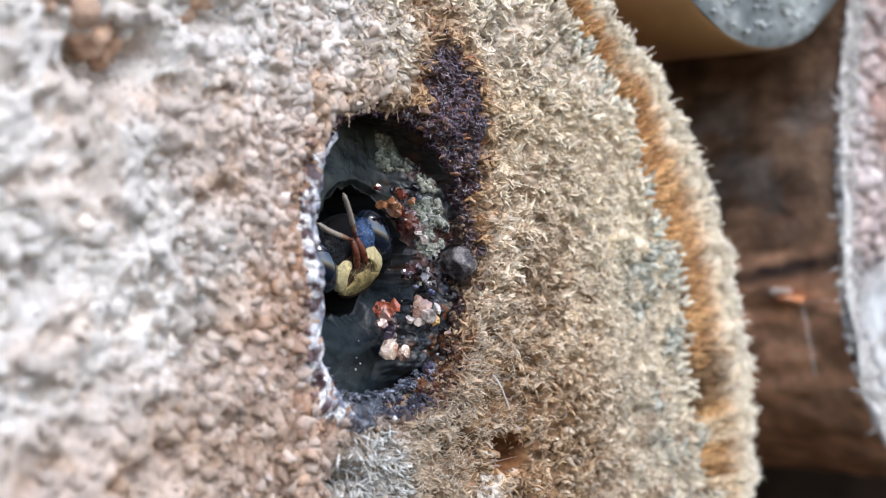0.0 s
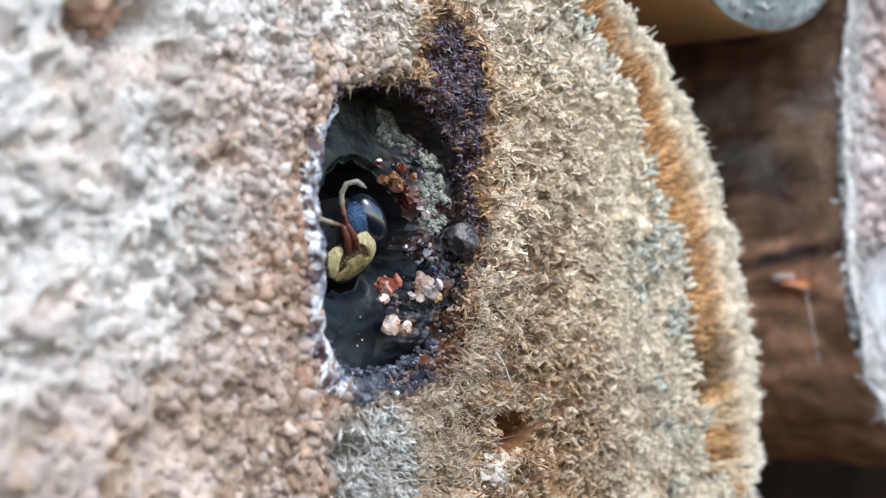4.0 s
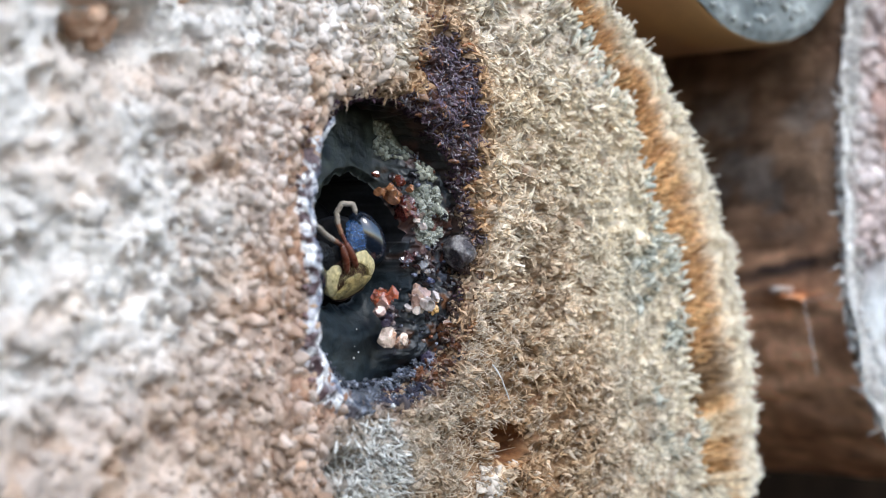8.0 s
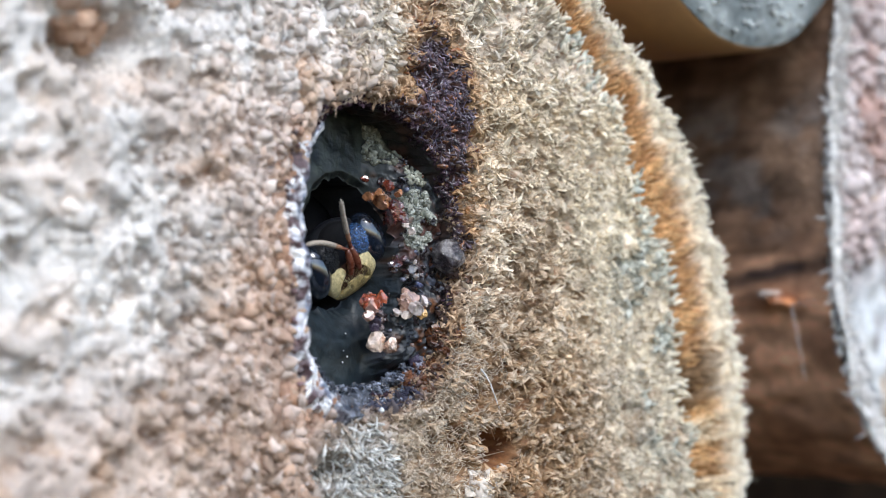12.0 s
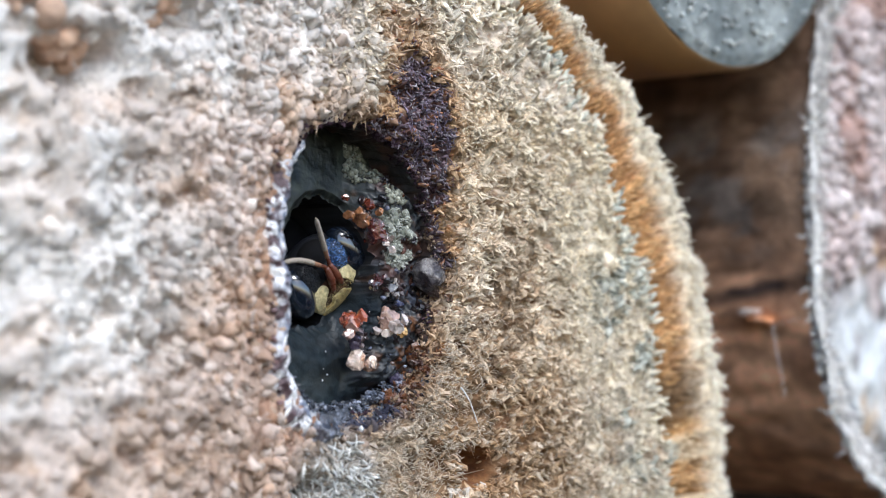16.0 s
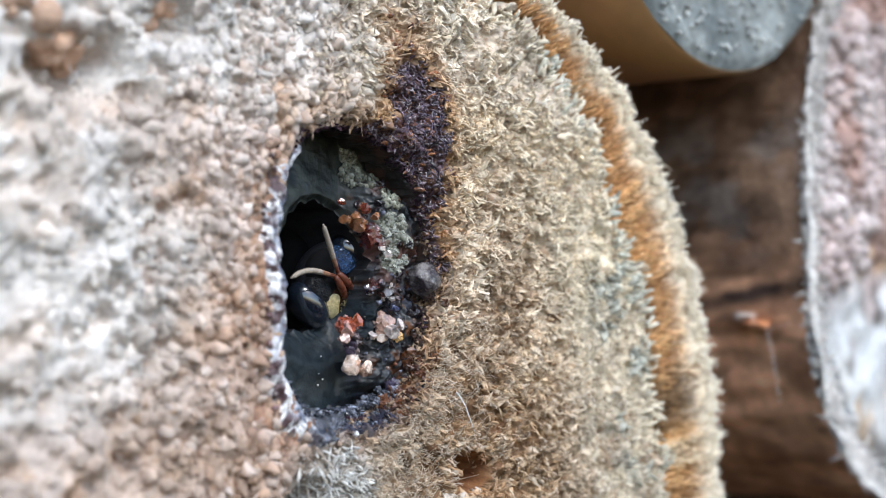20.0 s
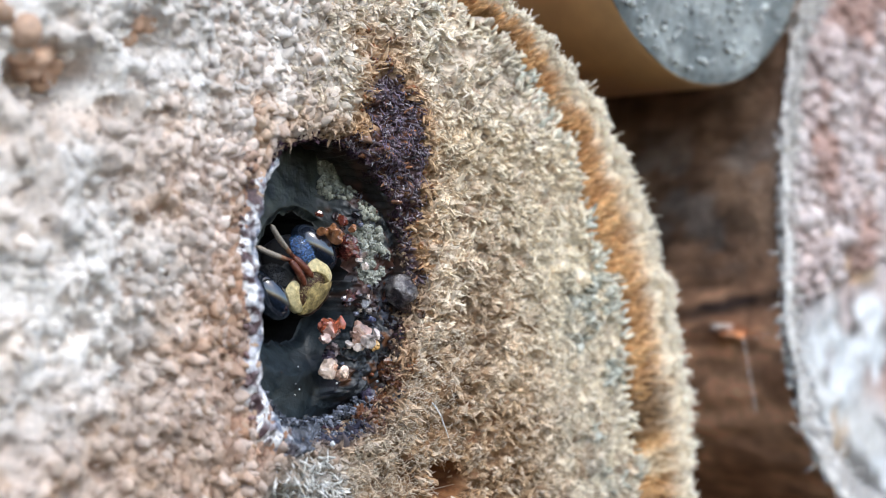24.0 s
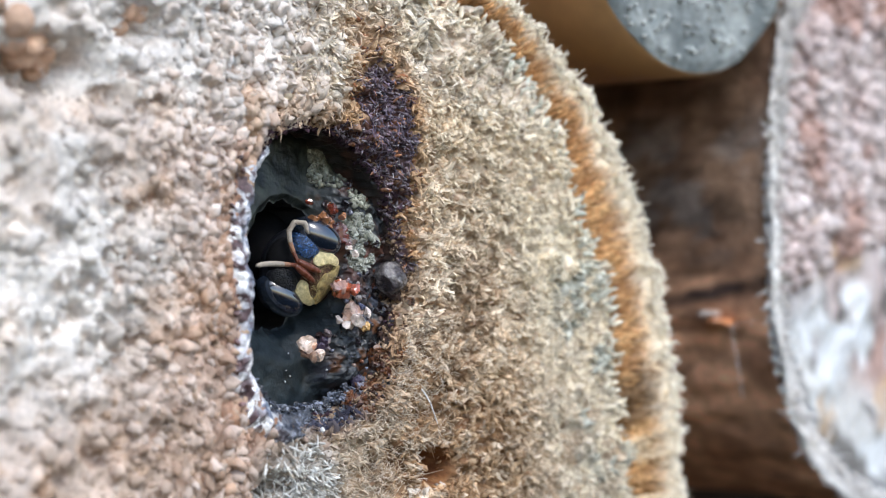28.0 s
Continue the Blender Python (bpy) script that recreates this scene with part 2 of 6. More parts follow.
M_WOOD = material("cut_wood", 0.85, tone=True, grain=0.00012, vary=0.25, bump=0.00004)
M_FIBRE = material("wood_fibre", 0.7, tone=True, grain=0.00015, vary=0.18, bump=0, island=0.28, spec=0.25)
M_FRAY = material("frayed_wood", 0.9, tone=True, grain=0.00010, vary=0.2, bump=0.00005, island=0.12, spec=0.08)
M_SOFT = material("soft_fringe", 0.85, tone=True, grain=0.0002, vary=0.12, bump=0, island=0.10, spec=0.1)
M_WAX = material("waxy_lip", 0.45, tone=True, grain=0.00008, vary=0.35, bump=0.00004, spec=0.4)
M_CHIP = material("wood_chip", 0.85, tone=True, grain=0.0004, vary=0.2, bump=0, each=0.2, spec=0.12)
M_FLAKE = material("resin_flake", 0.25, tone=True, grain=0.0005, vary=0.3, bump=0, each=0.25, spec=0.5, coat=0.4)
M_CRUMB = material("weathered_wood", 0.95, tone=True, grain=0.00016, vary=0.2, bump=0.00006, island=0.12, spec=0.08)
M_BARK = material("bark", 0.9, (0.19, 0.115, 0.075), grain=0.0009, vary=0.45, bump=0.0002, patches=0.004)
M_PLATES = material("flaky_bark", 0.9, tone=True, grain=0.0008, vary=0.35, bump=0.0002, patches=0.004)
M_PLUG = material("plug", 0.40, tone=True, grain=0.00028, vary=0.5, bump=0.00005, spec=0.35)
# near-black stands in for the dark inside the tunnel
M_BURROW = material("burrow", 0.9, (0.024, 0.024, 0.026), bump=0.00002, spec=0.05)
M_GRAIN = material("mineral_grain", 0.75, tone=True, grain=0.0001, vary=0.35, bump=0.00003, island=0.25)
M_RESIN = material("resin_dark", 0.30, tone=True, grain=0.0001, vary=0.35, bump=0.00003, spec=0.5, coat=0.5)
M_PEBBLE = material("pebble", 0.22, tone=True, grain=0.00014, vary=0.5, bump=0.00012, spec=0.5, coat=0.3)
M_AMBER = material("resin_amber", 0.13, tone=True, grain=0.00020, vary=0.55, bump=0.00005, spec=0.9, coat=1.0, through=0.35)
M_CANE = material("cane_side", 0.45, (0.52, 0.30, 0.13), grain=0.0015, vary=0.12, bump=0.00001, patches=0.006)
M_CANE_END = material("cane_end", 0.85, tone=True, grain=0.0003, vary=0.35, bump=0.00008)
M_BOARD = material("board", 0.9, (0.05, 0.032, 0.022), grain=0.002, vary=0.4, bump=0.0001)
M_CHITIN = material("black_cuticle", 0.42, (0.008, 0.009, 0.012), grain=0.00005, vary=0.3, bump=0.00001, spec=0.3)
M_DULL = material("dull_cuticle", 0.8, (0.006, 0.006, 0.007), grain=0.00008, bump=0.00001, spec=0.08)
# black cuticle, with the sky's reflection painted into it as blue
M_FRONS = material("sky_blue_cuticle", 0.22, (0.030, 0.10, 0.26), grain=0.00006, vary=0.6, bump=0.00010, spec=1.0, coat=1.0, metal=0.6)
M_EYE = material("compound_eye", 0.15, (0.010, 0.015, 0.026), grain=0.00003, vary=0.15, bump=0, spec=1.0, coat=1.0)
M_YELLOW = material("yellow_face", 0.5, (0.60, 0.51, 0.28), grain=0.00010, vary=0.35, bump=0.00003, patches=0.0003)
M_RUST = material("rust_scape", 0.3, (0.12, 0.036, 0.020), grain=0.0001, vary=0.3, bump=0.00001, coat=0.2)
M_FACE = material("rust_face", 0.4, (0.055, 0.024, 0.016), grain=0.0001, vary=0.4, bump=0.00003, coat=0.2)
M_MID = material("antenna_base", 0.5, (0.27, 0.14, 0.085), grain=0.00008, vary=0.35, bump=0.00001)
M_PALE = material("antenna", 0.55, (0.34, 0.29, 0.24), grain=0.00008, vary=0.3, bump=0.00001)
M_OLIVE = material("olive_face", 0.55, (0.38, 0.29, 0.125), grain=0.00014, vary=0.75, bump=0.00004, patches=0.0003)
M_JAW = material("jaw", 0.4, (0.035, 0.018, 0.012), grain=0.0001, vary=0.3, bump=0.00001)
M_HAIR = material("hair", 0.5, (0.48, 0.40, 0.20), grain=0.0003, vary=0.2, bump=0, island=0.3)
M_THREAD = material("thread", 0.4, (0.7, 0.7, 0.7), grain=0.0003, vary=0.1, bump=0)

# ---- the log with the nest hole ----
LOG_X, LOG_Z, LOG_LEN = -0.1, -6.3, 60.0
HOLE_X, HOLE_Z, HOLE_A, HOLE_B = 1.00, 0.20, 2.62, 3.44     # centre and half-axes of the hole's mouth


def swell(a):
    """The log is no true circle: it bulges on its upper far side."""
    a = np.mod(a, 2 * np.pi)
    return 1 + 0.32 * step(1.45, 2.3, a) * step(4.4, 3.6, a)


def ring_in(a):
    """Radius at which the wood ends and the bark begins."""
    a = np.mod(a, 2 * np.pi)
    return (13.65 + 1.3 * step(0.25, 1.1, a) + 0.35 * (vnoise(a * 9, a * 0, 1.0, 6) - 0.5) + 0.55 * (vnoise(a * 42, a * 0, 1.0, 11) - 0.5)) * swell(a)


def ring_out(a):
    """Radius of the log's rim."""
    a = np.mod(a, 2 * np.pi)
    return (16.3 - 0.55 * step(0.75, 1.15, a) + 0.35 * (fbm(a * 6, a * 0 + 3, 1.0, 5) - 0.5)) * swell(a)


def log_reach(x, z):
    """1 where the wood meets the bark, less inside."""
    return np.hypot(x - LOG_X, z - LOG_Z) / ring_in(np.arctan2(z - LOG_Z, x - LOG_X))


def hole_reach(x, z):
    """1 on the hole's rim, less inside."""
    u, v = (x - HOLE_X) / HOLE_A, (z - HOLE_Z) / HOLE_B
    a = np.mod(np.arctan2(v, u), 2 * np.pi)
    wob = 1 + 0.05 * (vnoise(a * 3, a * 0, 1.0, 31) - 0.5) * step(0, 0.4, a) * step(6.28, 5.9, a)
    p = np.where(u < 0, 3.0, np.where(v > 0, 1.85, 2.05))
    return (np.abs(u) ** p + np.abs(v) ** p) ** (1 / p) / wob


def stain(x, z):
    """The dark resin stain that runs from the hole's upper edge."""
    cx, cz, ux, uz = 2.85, 4.0, 0.36, -0.933
    s, q = (x - cx) * ux + (z - cz) * uz, (x - cx) * -uz + (z - cz) * ux
    d = np.minimum(np.hypot(s / 2.05, q / 0.86), np.hypot((x - 2.35) / 0.95, (z - 3.35) / 0.9))
    d = np.minimum(d, np.hypot((x - 3.45) / 0.34, (z - 2.5) / 0.8))
    rim = np.abs(hole_reach(x, z) - 1.03) / 0.075 + 3 * step(0.6, -0.4, z) + 3 * step(1.4, 0.6, x)
    return np.minimum(d, 0.35 + 0.65 * rim) + 0.9 * (fbm(x, z, 0.7, 41) - 0.5)


def wood_tone(x, z):
    """Base colour of the cut wood at a place of the end face."""
    x, z = np.asarray(x, float), np.asarray(z, float)
    n1, n2, n3 = fbm(x, z, 2.2, 1), fbm(x, z, 0.9, 2), fbm(x, z, 5.0, 3)
    true_x = x
    x = x + (2.6 * (fbm(x, z, 1.9, 33) - 0.5) + 0.8 * (vnoise(x, z, 0.4, 34) - 0.5)) * step(-0.8, -2.2, x)
    c = mix((0.475, 0.37, 0.265), (0.62, 0.53, 0.42), step(0.35, 0.7, n1))
    c = mix(c, (0.72, 0.66, 0.52), step(5.5, 10.0, x + 4 * (n3 - 0.5) + 0.35 * z) * 0.8)
    c = mix(c, (0.72, 0.62, 0.47), step(0.0, 3.5, z) * step(2.5, 4.5, x) * 0.55)
    c = mix(c, (0.40, 0.27, 0.165), step(0.52, 0.72, n2) * step(-1, -4, z) * step(2.0, 4.0, x) * 0.75)
    c = mix(c, (0.76, 0.70, 0.61), step(3.6, 5.2, z + 2.0 * (n1 - 0.5)) * step(-2.0, 0.5, x) * 0.7)
    c = mix(c, (0.37, 0.265, 0.17), step(0.36, 0.58, n1) * step(-1.0, -4.0, z) * step(0.5, 3.0, x) * step(10.5, 8.0, x) * 0.75)
    left = step(1.0, -1.5, x)
    c = mix(c, mix((0.50, 0.40, 0.34), (0.60, 0.52, 0.46), n2), left)
    pale = step(-3.2, -6.0, x + 2.2 * (n1 - 0.5) + 0.25 * np.abs(z + 0.5)) * step(-3.6, -1.4, z + 1.5 * (n2 - 0.5) - 0.2 * (x + 6))
    pale = np.maximum(pale, step(2.6, 4.2, z) * step(1.5, -1.0, x) * 0.85 * (0.6 + n1))
    c = mix(c, mix(mix((0.63, 0.605, 0.57), (0.68, 0.645, 0.61), n2), (0.57, 0.48, 0.41), step(0.52, 0.68, fbm(x, z, 1.7, 8)) * 0.6), pale)
    brown = step(-3.8, -2.8, x) * step(-1.6, -2.4, x) * step(4.0, 2.6, z) * (0.35 + n2)
    c = mix(c, (0.42, 0.29, 0.21), brown * 0.8 * step(0.42, 0.6, n1 * 0.6 + n2 * 0.4))
    c = mix(c, mix((0.43, 0.33, 0.275), (0.71, 0.63, 0.585), fbm(x, z, 0.5, 14)), step(-4.4, -2.6, x + 1.5 * (n1 - 0.5)) * step(0.2, -1.2, x) * step(4.2, 3.0, z) * 0.75)
    c = mix(c, (0.44, 0.31, 0.22), step(0.56, 0.68, n2) * left * (1 - pale) * 0.8)
    c = mix(c, mix((0.46, 0.36, 0.29), (0.60, 0.51, 0.45), n2), step(-1.8, -3.8, z) * left * step(-8.0, -4.0, x) * step(0.33, 0.55, n1) * 0.6)
    c = mix(c, (0.40, 0.275, 0.19), step(0.5, 0.62, fbm(x, z, 1.0, 17)) * left * step(-0.8, -2.2, z) * step(-8.5, -5.0, x) * 0.32)
    pit = np.hypot((x - 4.95) / 0.85, (z + 4.6) / 0.6)
    c = mix(c, (0.37, 0.215, 0.11), step(1.15, 0.85, pit))
    c = mix(c, (0.54, 0.38, 0.26), step(1.3, 0.6, np.hypot((x + 1.0) / 1.3, (z - 3.7) / 0.9)) * step(0.42, 0.58, n2) * 0.7)
    c = mix(c, (0.35, 0.265, 0.205), step(0.46, 0.60, fbm(x, z, 0.7, 18)) * step(-2.4, -3.8, z) * step(-5.5, -3.5, x) * step(2.2, 1.2, x) * 0.65)
    tuft = step(1.7, 0.9, np.hypot((x + 0.1) / 1.1, (z + 5.2) / 1.3))
    # ground under the pale spikes painted dark, as the shade in their gaps
    c = mix(c, (0.33, 0.31, 0.28), tuft * 0.8)
    green = step(0.48, 0.66, fbm(x, z, 1.1, 9)) * step(2.2, 1.0, np.hypot((x - 11.2) / 1.0, (z + 2.0) / 2.6))
    green = np.maximum(green, step(0.5, 0.68, fbm(x, z, 1.3, 19)) * step(1.8, 0.8, np.hypot((x - 6.5) / 2.5, (z - 7.5) / 1.3)) * 0.8)
    c = mix(c, (0.29, 0.315, 0.285), green * 0.7)
    c = mix(c, c * (0.95, 0.89, 0.80), step(-0.3, -2.6, z) * step(2.5, 4.0, x) * step(9.8, 7.5, x))
    c = c * (0.80 + 0.40 * fbm(x, z, 0.6, 12))[..., None] * (1.005, 0.99, 0.985)
    x = true_x
    c = mix(c, c * (0.72, 0.58, 0.51), step(-3.3, -2.2, x) * step(-0.4, -1.0, x) * step(3.6, 2.6, z) * step(-4.2, -3.0, z) * (0.35 + 0.65 * step(0.42, 0.58, fbm(x, z, 0.35, 21))))
    c = mix(c, c * (0.84, 0.74, 0.67), step(-5.6, -3.6, x + 1.5 * (n1 - 0.5)) * step(0.8, -0.4, x) * step(1.8, -1.0, z) * (1 - tuft) * (0.4 + 0.6 * n2))
    reach = hole_reach(x, z)
    near = step(1.2, 1.03, reach + 0.25 * (n2 - 0.5))
    c = mix(c, (0.36, 0.23, 0.14), near * step(-0.5, 1.5, x) * 0.85)
    st = stain(x, z)
    c = mix(c, (0.45, 0.28, 0.145), step(1.6, 1.05, st) * 0.8)
    c = mix(c, mix((0.050, 0.034, 0.040), (0.16, 0.075, 0.055), n2), step(1.05, 0.7, st))
    below = step(1.14, 1.05, reach + 0.1 * (n2 - 0.5)) * step(-2.4, -3.0, z) * step(2.6, 1.8, x)
    c = mix(c, (0.05, 0.05, 0.075), below)
    return c


def wood_height(x, z):
    """How far the cut face stands towards the eye."""
    h = 0.30 * (fbm(x, z, 1.4, 51) - 0.5) + 0.10 * (vnoise(x, z, 0.28, 52) - 0.5)
    h += 0.5 * (fbm(x, z, 4.0, 53) - 0.5) * step(2.0, -3.0, x)
    right_ = step(0.5, 3.0, x + 0.2 * np.abs(z))
    h += right_ * (0.26 * (step(0.30, 0.62, fbm(0.62 * x - 0.15 * z, z, 0.30, 91)) - 0.6) + 0.12 * (vnoise(x, z, 0.16, 58) - 0.5)) * (1 - 0.6 * step(7.0, 11.0, x))
    for cx, cz, r, d in ((4.95, -4.6, 0.6, 1.4), (-1.0, -4.75, 0.5, 0.6), (-7.4, 4.2, 1.0, 1.1), (-5.0, 5.35, 0.7, 0.8)):
        h -= d * step(1.0, 0.2, np.hypot((x - cx) / (1.5 * r), (z - cz) / r))
    return h - 0.25 * step(1.12, 1.0, hole_reach(x, z))


def lumpy(x, z):
    """The weathered cut face: knobs near the hole, a pale pitted web far from it. Height, a tint for each knob, and how open it lies."""
    wx_, wz_ = x + 0.45 * (fbm(x, z, 0.6, 54) - 0.5), z + 0.45 * (fbm(x, z, 0.6, 55) - 0.5)
    h1, w1 = cells(wx_, wz_, 0.40, 56)
    h2, w2 = cells(wx_, wz_, 0.19, 57)
    h3, w3 = cells(wx_ + 0.5 * (fbm(x, z, 1.0, 64) - 0.5), wz_ * 0.9, 0.62, 59)
    coarse = step(-3.0, -6.0, x + 1.4 * (fbm(x, z, 1.8, 65) - 0.5))
    pit_ = step(0.74, 0.96, h3) * step(0.30, 0.6, w3)
    web = -0.22 * pit_ + 0.42 * (fbm(x, z, 0.9, 66) - 0.5) + 0.12 * (vnoise(x, z, 0.2, 67) - 0.5)
    h = (1 - coarse) * (0.17 * (h1 - 0.6) + 0.12 * (h2 - 0.6)) + coarse * web
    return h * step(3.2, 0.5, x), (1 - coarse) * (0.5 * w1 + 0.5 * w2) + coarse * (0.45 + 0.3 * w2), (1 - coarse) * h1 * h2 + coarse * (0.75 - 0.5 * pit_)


log = thing("log", (LOG_X, 0, LOG_Z), "sawn branch log with fuzzy tan end grain and a nest hole", "log")
NA, NR = 900, 300
ang = np.linspace(0, 2 * np.pi, NA, endpoint=False)
ca, sa = np.cos(ang), np.sin(ang)
rim_x, rim_z = HOLE_X + HOLE_A * ca, HOLE_Z + HOLE_B * sa
scale_to = np.ones(NA)
for _ in range(3):
    scale_to /= hole_reach(HOLE_X + (rim_x - HOLE_X) * scale_to, HOLE_Z + (rim_z - HOLE_Z) * scale_to)
rim_x, rim_z = HOLE_X + (rim_x - HOLE_X) * scale_to, HOLE_Z + (rim_z - HOLE_Z) * scale_to
# where each spoke meets the bark ring
far = np.full(NA, 10.0)
for _ in range(30):
    far /= log_reach(HOLE_X + far * ca, HOLE_Z + far * sa) ** 0.8
out_x, out_z = HOLE_X + far * ca, HOLE_Z + far * sa
s = np.linspace(0, 1, NR)[:, None] ** 1.25
fx, fz = rim_x * (1 - s) + out_x * s, rim_z * (1 - s) + out_z * s
lh, lw, lc = lumpy(fx, fz)
fy = -wood_height(fx, fz) - lh * step(1.0, 1.1, hole_reach(fx, fz))
face_v = np.stack([fx, fy, fz], -1).reshape(-1, 3)
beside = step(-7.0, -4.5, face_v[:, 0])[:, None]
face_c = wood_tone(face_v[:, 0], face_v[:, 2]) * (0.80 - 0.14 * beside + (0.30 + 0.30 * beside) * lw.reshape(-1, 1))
# creases and pits painted darker: their shade, with some brown dirt
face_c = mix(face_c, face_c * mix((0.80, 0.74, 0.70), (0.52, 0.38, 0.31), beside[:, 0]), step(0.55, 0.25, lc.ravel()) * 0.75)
# face under the tufts painted darker, as shade in the gaps
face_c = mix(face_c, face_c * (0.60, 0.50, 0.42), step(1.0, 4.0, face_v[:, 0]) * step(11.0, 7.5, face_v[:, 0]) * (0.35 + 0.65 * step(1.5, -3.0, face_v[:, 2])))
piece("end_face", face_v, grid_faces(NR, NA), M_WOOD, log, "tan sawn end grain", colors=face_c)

# the hole's wall, stained by resin
depth = np.linspace(0, 3.2, 26)[:, None]
wx = np.repeat(rim_x[None], 26, 0) + 0.12 * (vnoise(ang * 6, ang * 0, 1.0, 61) - 0.5) * step(0, 0.6, depth)
wz = np.repeat(rim_z[None], 26, 0)
wy = fy[0][None] * (1 - step(0, 0.5, depth)) + depth
shrink = 1 + 0.06 * (vnoise(ang[None] * 9 + depth * 0, depth, 0.35, 62) - 0.5)
wx, wz = HOLE_X + (wx - HOLE_X) * shrink, HOLE_Z + (wz - HOLE_Z) * shrink
wx[0], wz[0], wy[0] = rim_x, rim_z, fy[0]
wall_v = np.stack([wx, wy, wz], -1).reshape(-1, 3)
wn = fbm(np.repeat(ang[None] * 3, 26, 0).ravel(), wall_v[:, 1], 0.6, 63)
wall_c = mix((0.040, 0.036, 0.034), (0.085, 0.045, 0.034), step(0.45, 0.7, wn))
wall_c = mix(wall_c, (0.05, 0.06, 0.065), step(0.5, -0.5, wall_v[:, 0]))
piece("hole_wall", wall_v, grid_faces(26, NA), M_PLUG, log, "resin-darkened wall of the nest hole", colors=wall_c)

# the log's side, with its bark, and its far end
NB = 240
ab = np.linspace(0, 2 * np.pi, NB, endpoint=False)
rows_y = np.array([0.25, 0.6, 2, 5, 10, 20, 40, LOG_LEN])
rr = ring_out(ab)[None] - 0.35 + 0.35 * (fbm(np.repeat(ab[None] * 12, len(rows_y), 0), np.repeat(rows_y[:, None] * 0.15, NB, 1), 1.0, 71) - 0.5)
side = np.stack([LOG_X + rr * np.cos(ab), np.repeat(rows_y[:, None], NB, 1), LOG_Z + rr * np.sin(ab)], -1).reshape(-1, 3)
side_f = grid_faces(len(rows_y), NB).tolist() + [list(range((len(rows_y) - 1) * NB, len(rows_y) * NB))]
piece("bark", side, side_f, M_BARK, log, "dark rough bark")

# the ring of bark seen on the end
NQ, NK = 700, 14
aq = np.linspace(0, 2 * np.pi, NQ, endpoint=False)
rk = np.linspace(0, 1, NK)[:, None]
ring_y = 0.22 + 0.30 * (vnoise(aq[None] * 95, rk * 3, 1.2, 81) - 0.5) + 0.15 * (vnoise(aq[None] * 30, rk * 3, 0.9, 82) - 0.5)
rad = (ring_in(aq) - 0.25)[None] * (1 - rk) + (ring_out(aq) - 0.10)[None] * rk
ring_y = ring_y - 0.10 - 0.26 * step(0.45, 0.75, rk) + 0.30 * step(0.9, 1.0, rk)
ring_v = np.stack([LOG_X + rad * np.cos(aq), ring_y, LOG_Z + rad * np.sin(aq)], -1).reshape(-1, 3)
rn = vnoise(np.repeat(aq[None] * 60, NK, 0).ravel(), np.repeat(rk * 3, NQ, 1).ravel(), 1.0, 83)
ring_c = mix((0.24, 0.115, 0.045), (0.58, 0.32, 0.13), step(0.2, 0.7, rn))
ring_c = mix(ring_c, (0.90, 0.80, 0.63), np.repeat(step(0.55, 0.8, rk), NQ, 1).ravel() * 0.9)
piece("bark_ring", ring_v, grid_faces(NK, NQ), M_WOOD, log, "orange-brown ring of inner bark", colors=ring_c)

# ---- fibres and grains on the cut face ----
rng = np.random.default_rng(4)


def scattered(n, x0, x1, z0, z1):
    return rng.uniform(x0, x1, n), rng.uniform(z0, z1, n)


def on_face(x, z, lift=0.0):
    return np.stack([x, -wood_height(x, z) - lift, z], -1)


def tinted(c, lo=0.75, hi=1.25):
    return c * rng.uniform(lo, hi, (len(c), 1))


# frayed tufts right of the hole: slivers along the grain, leaning together
x, z = scattered(15000, -1.5, 15.0, -9.5, 11.0)
clump = fbm(0.62 * x - 0.15 * z, z, 0.30, 91)
keep = (log_reach(x, z) < 0.985) & (hole_reach(x, z) > 1.03) & (stain(x, z) > 0.95) & (rng.uniform(0, 1, len(x)) < step(-1.0, 2.2, x + 0.2 * np.abs(z)) * (0.25 + 0.75 * step(0.36, 0.50, clump)))
x, z = x[keep], z[keep]
n = len(x)
soft_ = step(6.5, 10.0, x + 0.25 * z)
swirl = 3.0 * (fbm(x, z, 1.5, 92) - 0.5)
lean = np.stack([0.30 + 0.5 * (fbm(x, z, 1.1, 94) - 0.5), -0.85 + 0 * x, 0.22 * step(1.5, -2.0, z) - 0.10 + 0.45 * swirl], -1) + rng.normal(0, 0.14, (n, 3))
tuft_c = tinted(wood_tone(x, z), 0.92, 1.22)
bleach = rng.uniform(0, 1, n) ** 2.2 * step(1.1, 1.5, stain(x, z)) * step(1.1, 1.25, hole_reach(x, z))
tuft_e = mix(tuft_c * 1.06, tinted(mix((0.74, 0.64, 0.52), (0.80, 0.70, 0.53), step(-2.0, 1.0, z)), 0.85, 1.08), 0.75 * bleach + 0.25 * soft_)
# roots painted darker and browner, as the shade between tufts
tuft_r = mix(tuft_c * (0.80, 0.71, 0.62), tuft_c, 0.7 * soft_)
open_pit = np.hypot((x - 4.95) / 0.75, (z + 4.6) / 0.5) < 1
tall = rng.uniform(0.07, 0.15, n) * np.where(open_pit, 0.15, 1.0) * (0.7 + 0.6 * vnoise(x, z, 0.9, 93)) * (1 - 0.25 * soft_)
many = 3
off = rng.normal(0, 0.055, (n * many, 3)) * (1, 0, 1)
at = np.repeat(on_face(x, z, 0.03), many, 0) + off + np.stack([0 * off[:, 0], rng.uniform(-0.06, 0.05, n * many), 0 * off[:, 0]], -1)
